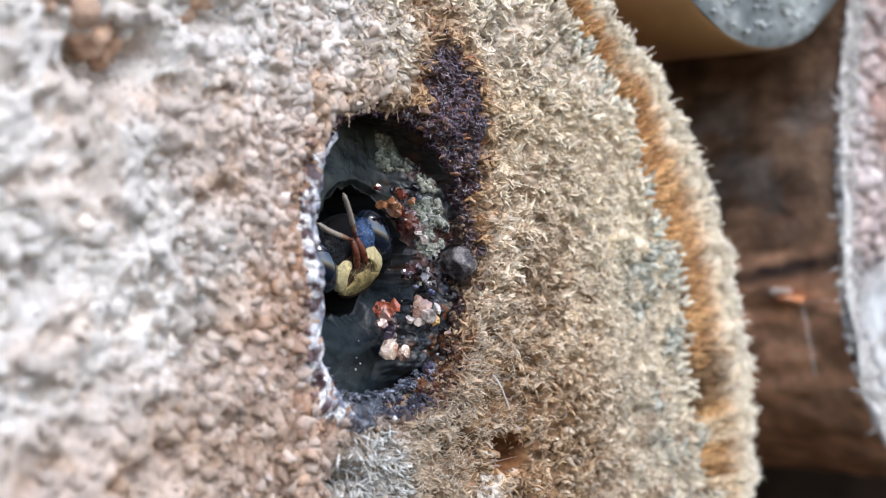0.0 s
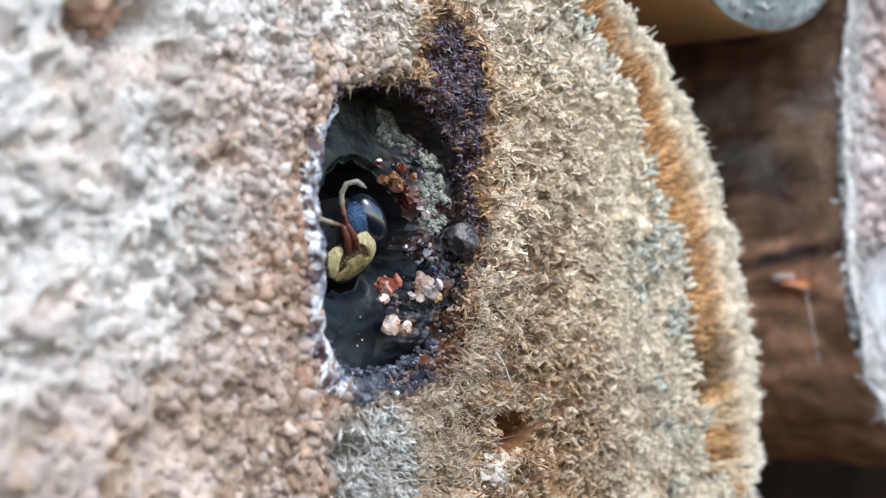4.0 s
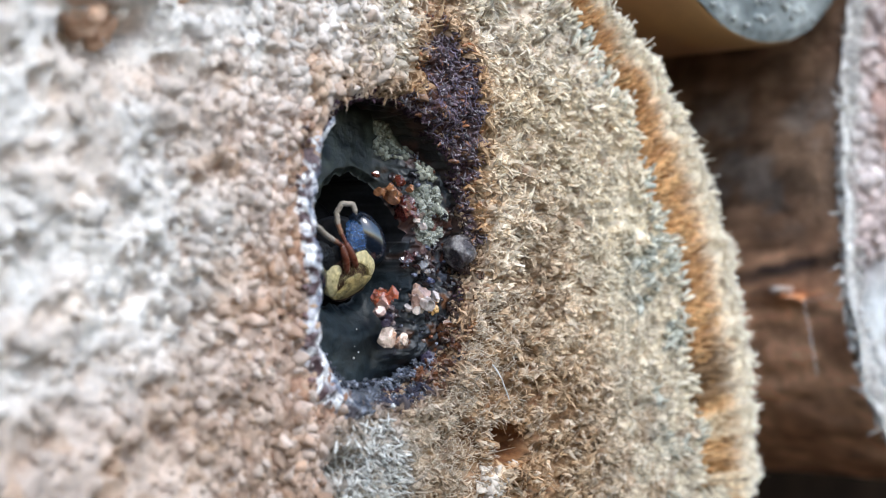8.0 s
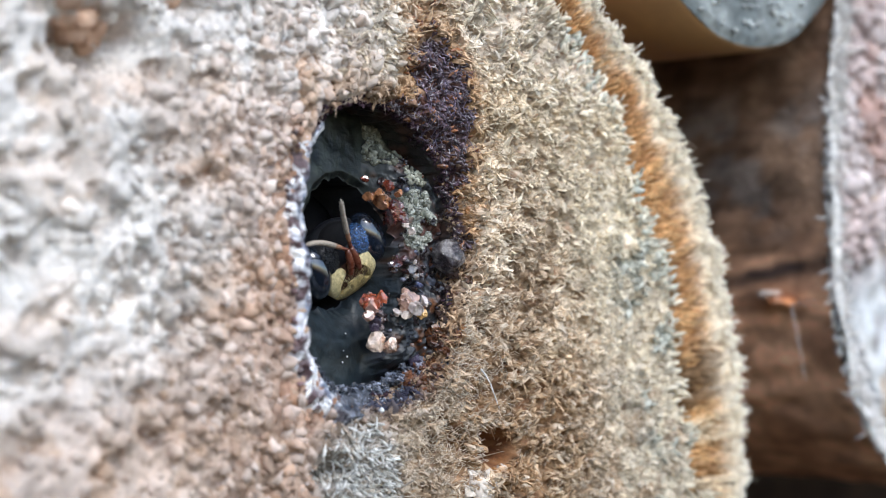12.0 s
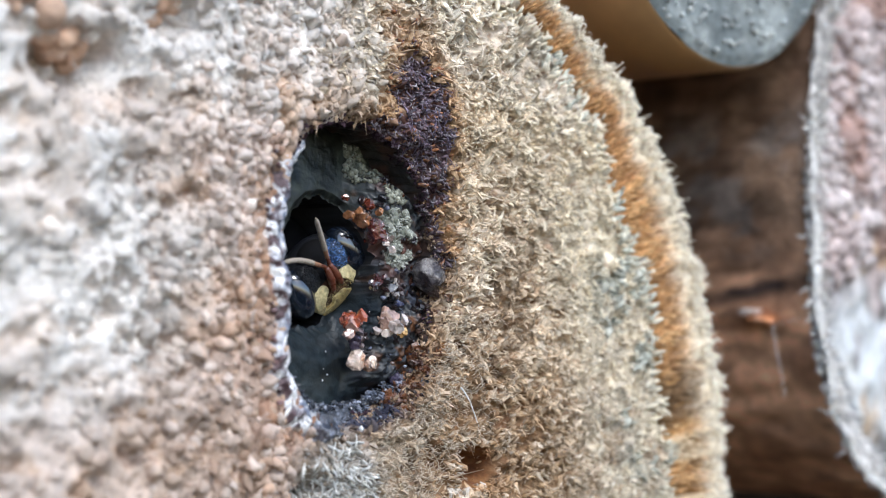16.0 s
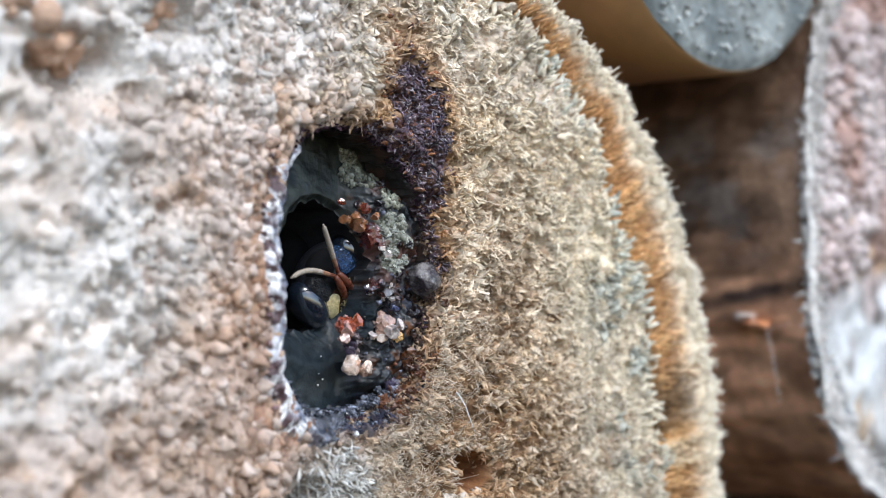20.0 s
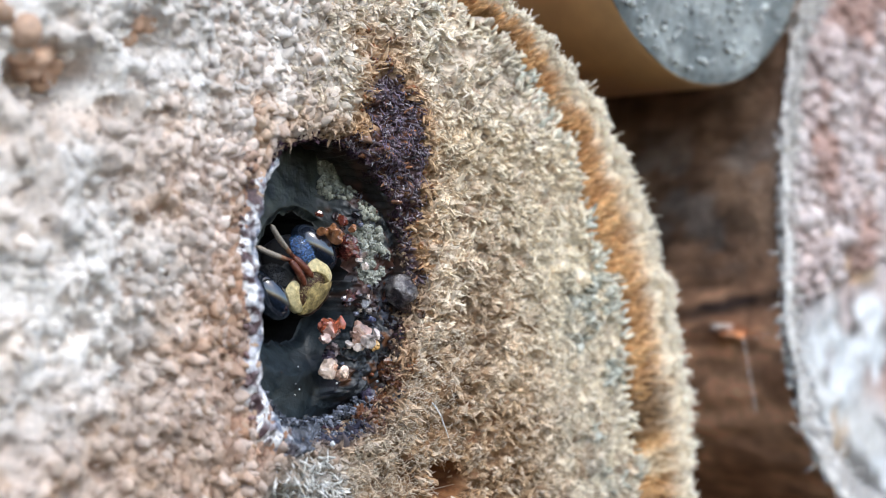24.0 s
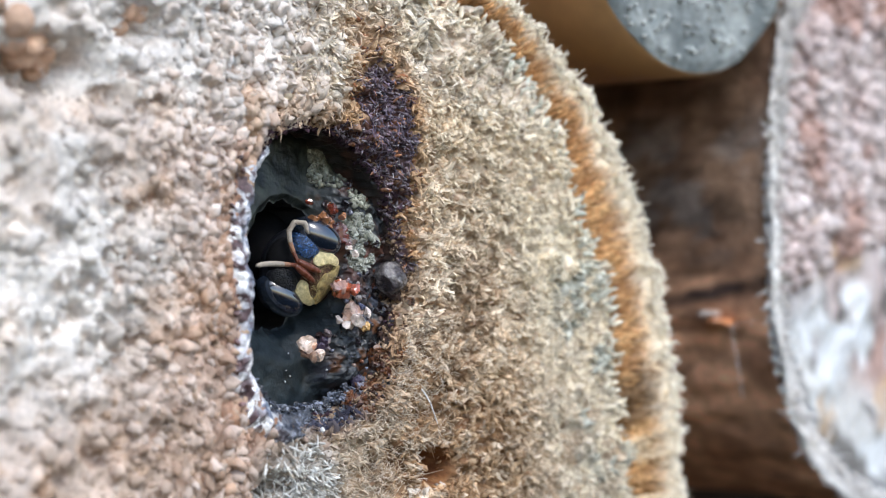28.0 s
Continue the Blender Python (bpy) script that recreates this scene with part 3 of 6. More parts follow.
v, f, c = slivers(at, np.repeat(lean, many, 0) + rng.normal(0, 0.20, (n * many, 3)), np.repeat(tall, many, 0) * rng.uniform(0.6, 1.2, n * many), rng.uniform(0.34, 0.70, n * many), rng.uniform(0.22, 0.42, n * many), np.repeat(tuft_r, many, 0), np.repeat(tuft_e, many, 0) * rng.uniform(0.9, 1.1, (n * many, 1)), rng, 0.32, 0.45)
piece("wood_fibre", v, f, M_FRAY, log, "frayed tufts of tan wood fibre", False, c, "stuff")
# whitish spikes below the hole, their roots painted darker for shade
n = 900
x, z = -0.1 + 0.62 * rng.normal(0, 1, n), -5.3 + 0.85 * rng.normal(0, 1, n)
keep = (hole_reach(x, z) > 1.14) & (np.hypot((x + 0.1) / 1.3, (z + 5.3) / 1.9) < 1)
x, z = x[keep], z[keep]
n = len(x)
col = tinted(mix((0.50, 0.48, 0.44), (0.78, 0.77, 0.74), rng.uniform(0, 1, n)), 0.85, 1.05)
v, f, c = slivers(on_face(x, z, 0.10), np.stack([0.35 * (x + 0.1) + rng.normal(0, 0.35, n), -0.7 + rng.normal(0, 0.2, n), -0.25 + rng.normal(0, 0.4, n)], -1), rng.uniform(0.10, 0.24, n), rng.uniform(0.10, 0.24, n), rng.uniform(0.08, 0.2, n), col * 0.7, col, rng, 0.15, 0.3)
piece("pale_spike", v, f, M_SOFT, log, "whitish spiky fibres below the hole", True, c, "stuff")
# curled wisps at the hole's lower edge
n = 2600
x, z = rng.uniform(1.2, 5.6, n), rng.uniform(-5.8, -0.8, n)
keep = (hole_reach(x, z) > 1.08) & (hole_reach(x, z) < 1.75 + 0.3 * rng.uniform(-1, 1, n))
x, z = x[keep], z[keep]
n = len(x)
col = tinted(np.tile((0.72, 0.62, 0.50), (n, 1)), 0.75, 1.12)
at, d0 = on_face(x, z, 0.12), np.stack([0.5 + rng.normal(0, 0.6, n), -0.6 + rng.normal(0, 0.3, n), 0.2 + rng.normal(0, 0.6, n)], -1)
sets = []
for k in range(3):
    d0 = d0 / np.linalg.norm(d0, axis=1, keepdims=True)
    ln = rng.uniform(0.05, 0.10, n)
    sets.append(spines(at, d0, ln, rng.uniform(0.007, 0.013, n) * (1 - 0.2 * k), np.zeros((n, 3)), col, 3, 0.8))
    at, d0 = at + d0 * ln[:, None] * 0.95, d0 + rng.normal(0, 0.55, (n, 3))
v, f, c = joined(*sets)
piece("curled_wisp", v, f, M_FRAY, log, "fine curled wood wisps", True, c, "stuff")
# a pale crumpled clump beside the pit
n = 70
x, z = 4.15 + 0.26 * rng.normal(0, 1, n), -5.55 + 0.20 * rng.normal(0, 1, n)
col = tinted(np.tile((0.60, 0.53, 0.46), (n, 1)), 0.85, 1.1)
v, f, c = flakes(on_face(x, z, 0.06), np.stack([0.3 + rng.normal(0, 0.5, n), -0.7 + rng.normal(0, 0.3, n), rng.normal(0, 0.5, n)], -1), rng.uniform(0.07, 0.17, n), rng.uniform(0.5, 0.9, n), rng.uniform(0.3, 0.6, n), col, rng, 0.22)
piece("pale_clump", v, f, M_CRUMB, log, "pale crumpled clump of wood pulp", True, c, "stuff")
# grey-green lichen scales by the bark
x, z = scattered(3600, 9.0, 13.6, -7.0, 3.0)
keep = (log_reach(x, z) < 0.99) & (fbm(x, z, 1.1, 9) + 0.10 * (rng.uniform(0, 1, len(x)) - 0.5) > 0.50 + 0.3 * step(0.7, 2.2, np.hypot((x - 11.7) / 1.0, (z + 1.9) / 2.0)))
x, z = x[keep], z[keep]
n = len(x)
col = tinted(mix((0.38, 0.385, 0.325), (0.70, 0.69, 0.60), rng.uniform(0, 1, n) ** 1.3), 0.8, 1.15)
v, f, c = slivers(on_face(x, z, 0.08), np.stack([0.4 + rng.normal(0, 0.5, n), -0.6 + rng.normal(0, 0.3, n), rng.normal(0, 0.6, n)], -1), rng.uniform(0.07, 0.19, n), rng.uniform(0.45, 0.9, n), rng.uniform(0.15, 0.3, n), col * 0.75, col, rng, 0.18)
piece("lichen", v, f, M_SOFT, log, "grey-green lichen scales", True, c, "stuff")
# thin frayed ends between them
x, z = scattered(3600, 0.0, 9.5, -9.0, 8.5)
keep = (log_reach(x, z) < 0.95) & (hole_reach(x, z) > 1.05) & (stain(x, z) > 1.1) & (x + 0.2 * np.abs(z) > 1.4)
x, z = x[keep], z[keep]
n = len(x)
way = np.stack([0.5 + rng.normal(0, 0.6, n), -0.6 + rng.normal(0, 0.3, n), rng.normal(0, 0.7, n)], -1)
v, f, c = spines(on_face(x, z, 0.05), way, rng.uniform(0.08, 0.20, n), rng.uniform(0.007, 0.017, n), rng.normal(0, 0.8, (n, 3)), tinted(wood_tone(x, z) * 0.85 + 0.08, 0.85, 1.15), 3, 0.4)
piece("frayed_end", v, f, M_FRAY, log, "thin frayed ends of wood fibre", False, c, "stuff")

# rounded knobs, left of the hole
x, z = scattered(7500, -14.5, 3.0, -8.5, 9.5)
far_ = step(-3.6, -6.4, x)
keep = (log_reach(x, z) < 0.985) & (np.hypot((x + 0.1) / 1.0, (z + 5.3) / 1.5) > 1) & (hole_reach(x, z) > 1.08 + 0.22 * step(-0.8, -1.4, x) * step(3.2, 2.2, z)) & (rng.uniform(0, 1, len(x)) < step(2.4, -0.6, x) * (1 - 0.78 * far_) * (0.30 + 0.70 * step(0.4, 0.56, fbm(x, z, 0.8, 95))))
x, z, far_ = x[keep], z[keep], far_[keep]
n = len(x)
size = (0.135 + 0.03 * far_) * rng.uniform(0.5, 1.55, n)
way = np.stack([0.15 + rng.normal(0, 0.35, n), -0.8 + rng.normal(0, 0.25, n), rng.normal(0, 0.4, n)], -1)
col = tinted(wood_tone(x, z), 0.88, 1.14)
col = mix(col, mix((0.42, 0.265, 0.18), (0.72, 0.64, 0.585), (rng.uniform(0, 1, n) < 0.66)), 0.5 * (1 - far_) * rng.uniform(0, 1, n))
v, f, c = flakes(on_face(x, z, 0.0) - np.stack([0 * x, lumpy(x, z)[0] - 0.2 * size, 0 * x], -1), way, size * 1.25, rng.uniform(0.55, 0.9, n), rng.uniform(0.5, 0.8, n), col, rng, 0.17)
piece("wood_grain", v, f, M_CRUMB, log, "rounded pale knobs of weathered wood", colors=c, kind="stuff")
# smaller crumbs between them
x, z = scattered(2600, -9.0, 3.0, -7.5, 7.5)
keep = (hole_reach(x, z) > 1.07 + 0.22 * step(-0.8, -1.4, x) * step(3.2, 2.2, z)) & (rng.uniform(0, 1, len(x)) < step(2.4, 0.0, x) * step(-9.0, -5.0, x))
x, z = x[keep], z[keep]
n = len(x)
v, f, c = lumps(on_face(x, z, 0.0) - np.stack([0 * x, lumpy(x, z)[0], 0 * x], -1), rng.uniform(0.03, 0.08, n), tinted(wood_tone(x, z), 0.6, 1.2), rng, ICO1, 0.5)
piece("wood_dust", v, f, M_CRUMB, log, "fine brown and pale wood crumbs", False, c, "stuff")
# dull orange lumps left in the pits of the weathered wood
spots = [(-7.9, 4.75, 0.58), (-7.35, 4.65, 0.50), (-6.9, 4.4, 0.40), (-8.9, 5.2, 0.4), (-5.2, 5.6, 0.40), (-4.8, 5.7, 0.34), (-1.1, -4.8, 0.24), (-2.3, -4.7, 0.2), (-3.4, -2.3, 0.14)]
spots = [(sx + 0.35 * q_ * rng.normal(), sz_ + 0.25 * q_ * rng.normal(), q_ * rng.uniform(0.5, 0.85)) for sx, sz_, q_ in spots for _ in range(3)]
at = np.array([(sx, -wood_height(np.array(sx), np.array(sz_)) + 0.02 + 0.35 * q_, sz_) for sx, sz_, q_ in spots])
v, f, c = lumps(at, np.array([q[2] for q in spots]), tinted(np.tile((0.60, 0.41, 0.30), (len(spots), 1)), 0.85, 1.1), rng, ICO3, 0.05, 0.55)
piece("orange_lump", v, f, M_CRUMB, log, "dull orange resinous lumps", colors=c, kind="stuff")

# short loose strands over the grains and under the hole
x, z = scattered(4200, -8, 3.4, -7.5, 7.5)
keep = (hole_reach(x, z) > 1.2 + 0.25 * step(0.5, -0.8, x)) & (rng.uniform(0, 1, len(x)) < 0.25 + 0.7 * step(1.8, 0.6, np.hypot((x + 0.1) / 1.3, (z + 5) / 1.3)))
x, z = x[keep], z[keep]
n = len(x)
way = rng.normal(0, 1, (n, 3)) * (1, 0.3, 1) + (0.1, -0.4, 0)
v, f, c = spines(on_face(x, z, 0.05) - np.stack([0 * x, lumpy(x, z)[0], 0 * x], -1), way, rng.uniform(0.12, 0.34, n), rng.uniform(0.016, 0.04, n), rng.normal(0, 0.6, (n, 3)), tinted(wood_tone(x, z), 0.8, 1.2), 3, 0.5)
piece("wood_strand", v, f, M_FIBRE, log, "fine weathered wood strands", False, c, "stuff")

# the resin stain: black lumps, root-darkened for shade, with fine curled glossy strands over them
x, z = scattered(3800, 0.5, 5.5, -0.5, 7.0)
keep = (stain(x, z) < 1.0 + 0.25 * rng.uniform(-1, 1, len(x))) & (hole_reach(x, z) > 0.985)
x, z = x[keep], z[keep]
n = len(x)
col = mix((0.040, 0.028, 0.036), (0.15, 0.10, 0.12), rng.uniform(0, 1, n) ** 2)
col = mix(col, tinted(np.tile((0.24, 0.10, 0.045), (n, 1)), 0.5, 1.6), rng.uniform(0, 1, n) < 0.12 + 0.6 * step(0.7, 1.1, stain(x, z)))
way = np.stack([0.4 + rng.normal(0, 0.4, n), -0.8 + rng.normal(0, 0.3, n), rng.normal(0, 0.5, n)], -1)
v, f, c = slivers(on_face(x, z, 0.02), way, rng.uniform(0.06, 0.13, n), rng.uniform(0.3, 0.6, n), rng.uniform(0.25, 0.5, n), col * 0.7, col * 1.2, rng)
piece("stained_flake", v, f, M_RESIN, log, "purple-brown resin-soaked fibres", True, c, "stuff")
# fine curled glossy strands over them, each bent three times, highlights painted in pale
n = min(340, n)
x, z = x[:n], z[:n]
col = mix((0.10, 0.06, 0.08), (0.46, 0.42, 0.46), rng.uniform(0, 1, n) ** 2.0)
at = on_face(x, z, 0.10)
head_ = rng.uniform(0, 6.28, n)
sets = []
ln, thick = rng.uniform(0.025, 0.05, n), rng.uniform(0.010, 0.022, n)
bendy = rng.normal(0, 0.9, n)
for k in range(4):
    d0 = np.stack([np.cos(head_), rng.normal(0, 0.35, n), np.sin(head_)], -1)
    sets.append(spines(at, d0, ln, thick * (1 - 0.12 * k), np.zeros((n, 3)), col, 4, 0.85))
    at = at + d0 / np.linalg.norm(d0, axis=1, keepdims=True) * ln[:, None] * 0.95
    head_ = head_ + bendy + rng.normal(0, 0.35, n)
v, f, c = joined(*sets)
piece("stained_fibre", v, f, M_RESIN, log, "fine curled strands on the resin, highlights painted lavender-grey", True, c, "stuff")

# longer strands that run down over the stain
n = 46
x, z = rng.uniform(1.9, 3.9, n), rng.uniform(3.2, 5.4, n)
t_ = np.linspace(0, 1, 9)
sets = []
for k in range(n):
    if stain(x[k], z[k]) > 0.9:
        continue
    ln = rng.uniform(0.4, 1.1)
    w1, w2 = rng.normal(0, 0.12), rng.uniform(0, 6)
    qx = x[k] + 0.36 * ln * t_ + w1 * np.sin(3 * t_ + w2) * t_
    qz = z[k] - 0.93 * ln * t_ + 0.05 * np.sin(5 * t_ + w2)
    for m in range(8):
        p, q = on_face(qx[m:m + 1], qz[m:m + 1], 0.10), on_face(qx[m + 1:m + 2], qz[m + 1:m + 2], 0.10)
        sets.append(spines(p, q - p, np.linalg.norm(q - p, axis=1) * 1.05, np.array([0.014 - 0.001 * m]), np.zeros((1, 3)), np.array([(0.14, 0.11, 0.16)]) * rng.uniform(0.5, 2.2), 5, 0.9))
v, f, c = joined(*sets)
piece("resin_strand", v, f, M_RESIN, log, "thin purple-grey strands running down the stain", True, c, "stuff")

# brown fibres standing on the bark ring
def on_ring(a, r, y):
    return np.stack([LOG_X + r * np.cos(a), y, LOG_Z + r * np.sin(a)], -1)


def outward(a):
    return np.stack([np.cos(a), 0 * a, np.sin(a)], -1)


def ring_tone(a, k):
    """From brown at the wood to cream at the rim, in irregular bands round the log."""
    bn = vnoise(a * 26, a * 0, 1.0, 101) * 0.55 + vnoise(a * 8, a * 0, 1.0, 102) * 0.5
    c = mix((0.46, 0.25, 0.11), (0.82, 0.52, 0.25), step(0.3, 0.75, bn + rng.normal(0, 0.1, len(a))))
    c = mix(c, (0.10, 0.055, 0.03), step(0.07, 0.03, np.abs(a - 0.225)) * step(0.85, 0.6, k) * 0.8)
    c = mix(c, (0.80, 0.66, 0.46), step(0.62, 0.76, vnoise(a * 17, a * 0, 1.0, 104)) * 0.85)
    edge = 0.68 + 0.22 * (vnoise(a * 18, a * 0, 1.0, 103) - 0.5) + rng.normal(0, 0.06, len(a))
    return mix(c, (0.98, 0.91, 0.78), step(edge - 0.14, edge + 0.14, k))


n = 13000
a = rng.uniform(-0.95, 1.6, n)
a = a + 0.012 * np.sin(a * 130 + 5 * vnoise(a * 9, a * 0, 1.0, 107))
k = rng.uniform(-0.05, 0.86, n)
base = on_ring(a, ring_in(a) * (1 - k) + (ring_out(a) - 0.25) * k, 0.20 + 0.10 * rng.uniform(-1, 1, n) - 0.25 * k - 0.25 * (vnoise(a * 26, a * 0, 1.0, 101) - 0.5))
way = outward(a) * 0.55 + rng.normal(0, 0.10, (n, 3)) + (0.05, -0.75, 0)
tone_ = ring_tone(a, k)
# each fibre's root is painted darker, as shade down among them
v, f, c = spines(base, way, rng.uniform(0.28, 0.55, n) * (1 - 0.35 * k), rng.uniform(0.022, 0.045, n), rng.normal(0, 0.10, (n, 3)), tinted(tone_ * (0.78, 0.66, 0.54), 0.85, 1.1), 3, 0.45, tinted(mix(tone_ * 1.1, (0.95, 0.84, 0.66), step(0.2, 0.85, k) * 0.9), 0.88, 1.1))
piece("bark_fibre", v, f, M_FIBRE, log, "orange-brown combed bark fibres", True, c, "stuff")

# pale fringe outside the bark, and splinters along its inner edge
n = 11000
a = rng.uniform(-0.95, 1.6, n)
k = 1.0 - 0.20 * rng.uniform(0, 1, n) ** 1.3
tuft_ = vnoise(a * 60, a * 0, 1.0, 106)
base = on_ring(a, ring_in(a) * (1 - k) + (ring_out(a) + 0.30 * (tuft_ - 0.6)) * k - 0.08, -0.05 + 0.15 * rng.uniform(-1, 1, n) - 0.15 * tuft_)
way = outward(a) * 0.30 + rng.normal(0, 0.25, (n, 3)) + (-0.10, -0.8, 0)
v, f, c = spines(base, way, rng.uniform(0.08, 0.20, n), rng.uniform(0.018, 0.042, n), rng.normal(0, 0.4, (n, 3)), tinted(np.tile((0.95, 0.84, 0.67), (n, 1)), 0.94, 1.03), 3, 0.5, tinted(np.tile((0.97, 0.89, 0.75), (n, 1)), 0.97, 1.02))
n2 = 700
a = rng.uniform(-0.95, 1.6, n2)
r_ = ring_in(a) + rng.uniform(-0.55, 0.0, n2) + 0.7 * (vnoise(a * 22, a * 0, 1.0, 105) - 0.5)
base = on_ring(a, r_, -0.06 + 0.10 * rng.uniform(-1, 1, n2))
way = outward(a) * 0.65 + rng.normal(0, 0.32, (n2, 3)) + (0.1, -0.5, 0)
col2 = tinted(mix((0.74, 0.66, 0.52), (0.56, 0.57, 0.50), step(0.48, 0.66, fbm(base[:, 0], base[:, 2], 1.4, 9))), 0.85, 1.12)
s2 = slivers(base, way, rng.uniform(0.07, 0.22, n2), rng.uniform(0.25, 0.5, n2), rng.uniform(0.12, 0.25, n2), col2 * 0.85, col2 * 1.08, rng)
v, f, c = joined((v, f, c), s2)
piece("rim_fringe", v, f, M_SOFT, log, "cream fringe and splinters along the bark", True, c, "stuff")

# single long hairs on the rim
hx = rng.uniform(-0.2, 1.2, 26)
base = np.stack([LOG_X + ring_out(hx) * np.cos(hx), 0 * hx, LOG_Z + ring_out(hx) * np.sin(hx)], -1)
way = np.stack([np.cos(hx) + 0.3, -0.4 + 0 * hx, np.sin(hx) + rng.normal(0, 0.5, 26)], -1)
v, f, c = spines(base, way, rng.uniform(0.2, 0.6, 26), rng.uniform(0.02, 0.035, 26), rng.normal(0, 0.4, (26, 3)), np.tile((0.7, 0.62, 0.5), (26, 1)), 3, 0.4)
piece("rim_hair", v, f, M_FIBRE, log, "long loose fibres of the rim", colors=c, kind="stuff")

def around_hole(a, k):
    """A place k times the hole's reach from its centre, in the direction a."""
    x, z = HOLE_X + HOLE_A * np.cos(a), HOLE_Z + HOLE_B * np.sin(a)
    r = k / hole_reach(x, z)
    return HOLE_X + (x - HOLE_X) * r, HOLE_Z + (z - HOLE_Z) * r


# the pale waxy lip round the hole's left and lower edge
NL, NU = 420, 46
la = np.linspace(np.pi - 0.85, np.pi + 1.40, NL)
lu = np.linspace(0, 1, NU)[:, None]
ends = step(0, 0.4, (la - la[0])) * step(0, 0.25, (la[-1] - la))
low_ = step(np.pi + 0.80, np.pi + 1.15, la)
out_k = 1.03 + (0.29 - 0.12 * low_) * ends * (0.8 + 0.4 * vnoise(la * 9, la * 0, 1.0, 132))
lk = out_k[None] * (1 - lu) + 0.91 * lu
lx, lz = around_hole(np.repeat(la[None], NU, 0), lk)
arc = np.repeat((la * 3.1)[None], NU, 0)
uu = np.repeat(lu, NL, 1)
bulge = 0.20 * np.sin(np.pi * np.clip(uu * 1.25, 0, 1)) + 0.22 * (fbm(uu * 0.9, arc, 0.24, 133) - 0.5) + 0.08 * (vnoise(uu * 0.9, arc, 0.07, 134) - 0.5)
ly = -wood_height(lx, lz) + 0.10 - bulge * (0.4 + 0.6 * ends) - 0.06 + 0.9 * step(0.72, 1.0, uu)
mot = fbm(uu * 0.9, arc, 0.26, 135)
fine_ = fbm(uu * 0.9, arc, 0.09, 136)
streak = fbm(uu * 1.1, arc * 0.4, 0.13, 137)
lc_ = mix((0.50, 0.50, 0.54), (0.86, 0.85, 0.85), step(0.34, 0.56, mot))
lc_ = mix(lc_, (0.09, 0.12, 0.19), step(0.50, 0.60, streak) * step(0.22, 0.45, uu) * 0.9)
lc_ = mix(lc_, (0.24, 0.28, 0.33), step(0.60, 0.80, uu + 0.25 * (mot - 0.5)) * 0.8)
lc_ = mix(lc_, (0.09, 0.055, 0.06), step(0.50, 0.58, fbm(uu * 0.7, arc, 0.17, 138)) * step(0.6, 0.3, uu))
lc_ = mix(lc_, (0.58, 0.48, 0.42), step(0.12, 0.0, uu + 0.3 * (fine_ - 0.5)))
lc_ = mix(lc_, mix((0.025, 0.030, 0.042), (0.15, 0.17, 0.22), step(0.50, 0.68, fine_)), np.repeat(low_[None], NU, 0) * 0.92)
lv = np.stack([lx, ly, lz], -1).reshape(-1, 3)
piece("hole_lip", lv, grid_faces(NU, NL, False), M_WAX, log, "pale mottled waxy lip of the nest hole", colors=lc_.reshape(-1, 3))
# dark drops along its outer edge
n = 30
a = np.pi + np.linspace(-0.62, 0.75, n) + rng.normal(0, 0.02, n)
x, z = around_hole(a, 1.27 + rng.normal(0, 0.02, n))
v, f, c = lumps(np.stack([x, -wood_height(x, z) - 0.08, z], -1), rng.uniform(0.035, 0.085, n), tinted(np.tile((0.10, 0.055, 0.055), (n, 1)), 0.5, 2.0), rng, ICO2, 0.3, 0.5)
piece("resin_drop", v, f, M_RESIN, log, "dark drops along the pale lip", True, c, "stuff")

# torn wisps on the upper edge
n = 34
a = 2.28 + rng.normal(0, 0.10, n)
x, z = around_hole(a, rng.uniform(0.99, 1.07, n))
way = np.stack([0.3 + rng.normal(0, 0.5, n), -0.2 + rng.normal(0, 0.3, n), -0.6 + rng.normal(0, 0.4, n)], -1)
v, f, c = flakes(np.stack([x, -wood_height(x, z) + 0.05, z], -1), way, rng.uniform(0.04, 0.10, n), rng.uniform(0.3, 0.6, n), rng.uniform(0.2, 0.4, n), tinted(np.tile((0.46, 0.45, 0.48), (n, 1)), 0.5, 1.4), rng)
piece("torn_wisp", v, f, M_WAX, log, "torn whitish wisps over the hole", True, c, "stuff")

# ragged edge of the hole, above and to its right
n = 3400
a = rng.uniform(-1.7, 2.35, n)
x, z = around_hole(a, rng.uniform(0.985, 1.12, n))
col = tinted(mix((0.30, 0.20, 0.13), (0.50, 0.37, 0.26), rng.uniform(0, 1, n)), 0.5, 1.3)
col = mix(col, tinted(np.tile((0.05, 0.03, 0.04), (n, 1)), 0.5, 2.0), (rng.uniform(0, 1, n) < 0.8 * step(0.8, 2.0, z) + 0.25 * step(1.04, 0.99, hole_reach(x, z))))
way = np.stack([0.3 + rng.normal(0, 0.6, n), -0.3 + rng.normal(0, 0.5, n), rng.normal(0, 0.6, n)], -1)
v, f, c = flakes(np.stack([x, -wood_height(x, z) - 0.02 + 0.25 * rng.uniform(0, 1, n), z], -1), way, rng.uniform(0.03, 0.08, n), rng.uniform(0.3, 0.8, n), rng.uniform(0.25, 0.6, n), col, rng, 0.24)
piece("ragged_edge", v, f, M_FRAY, log, "ragged brown edge of the hole", False, c, "stuff")

# blue-black resin crumbs along the lower edge, a few painted pale blue as glints
n = 2300
a = -np.pi / 2 - 0.1 + rng.normal(0, 0.38, n)
k = rng.uniform(0.93, 1.13, n)
x, z = around_hole(a, k)
col = mix((0.022, 0.026, 0.038), (0.34, 0.37, 0.46), rng.uniform(0, 1, n) ** 3.0)
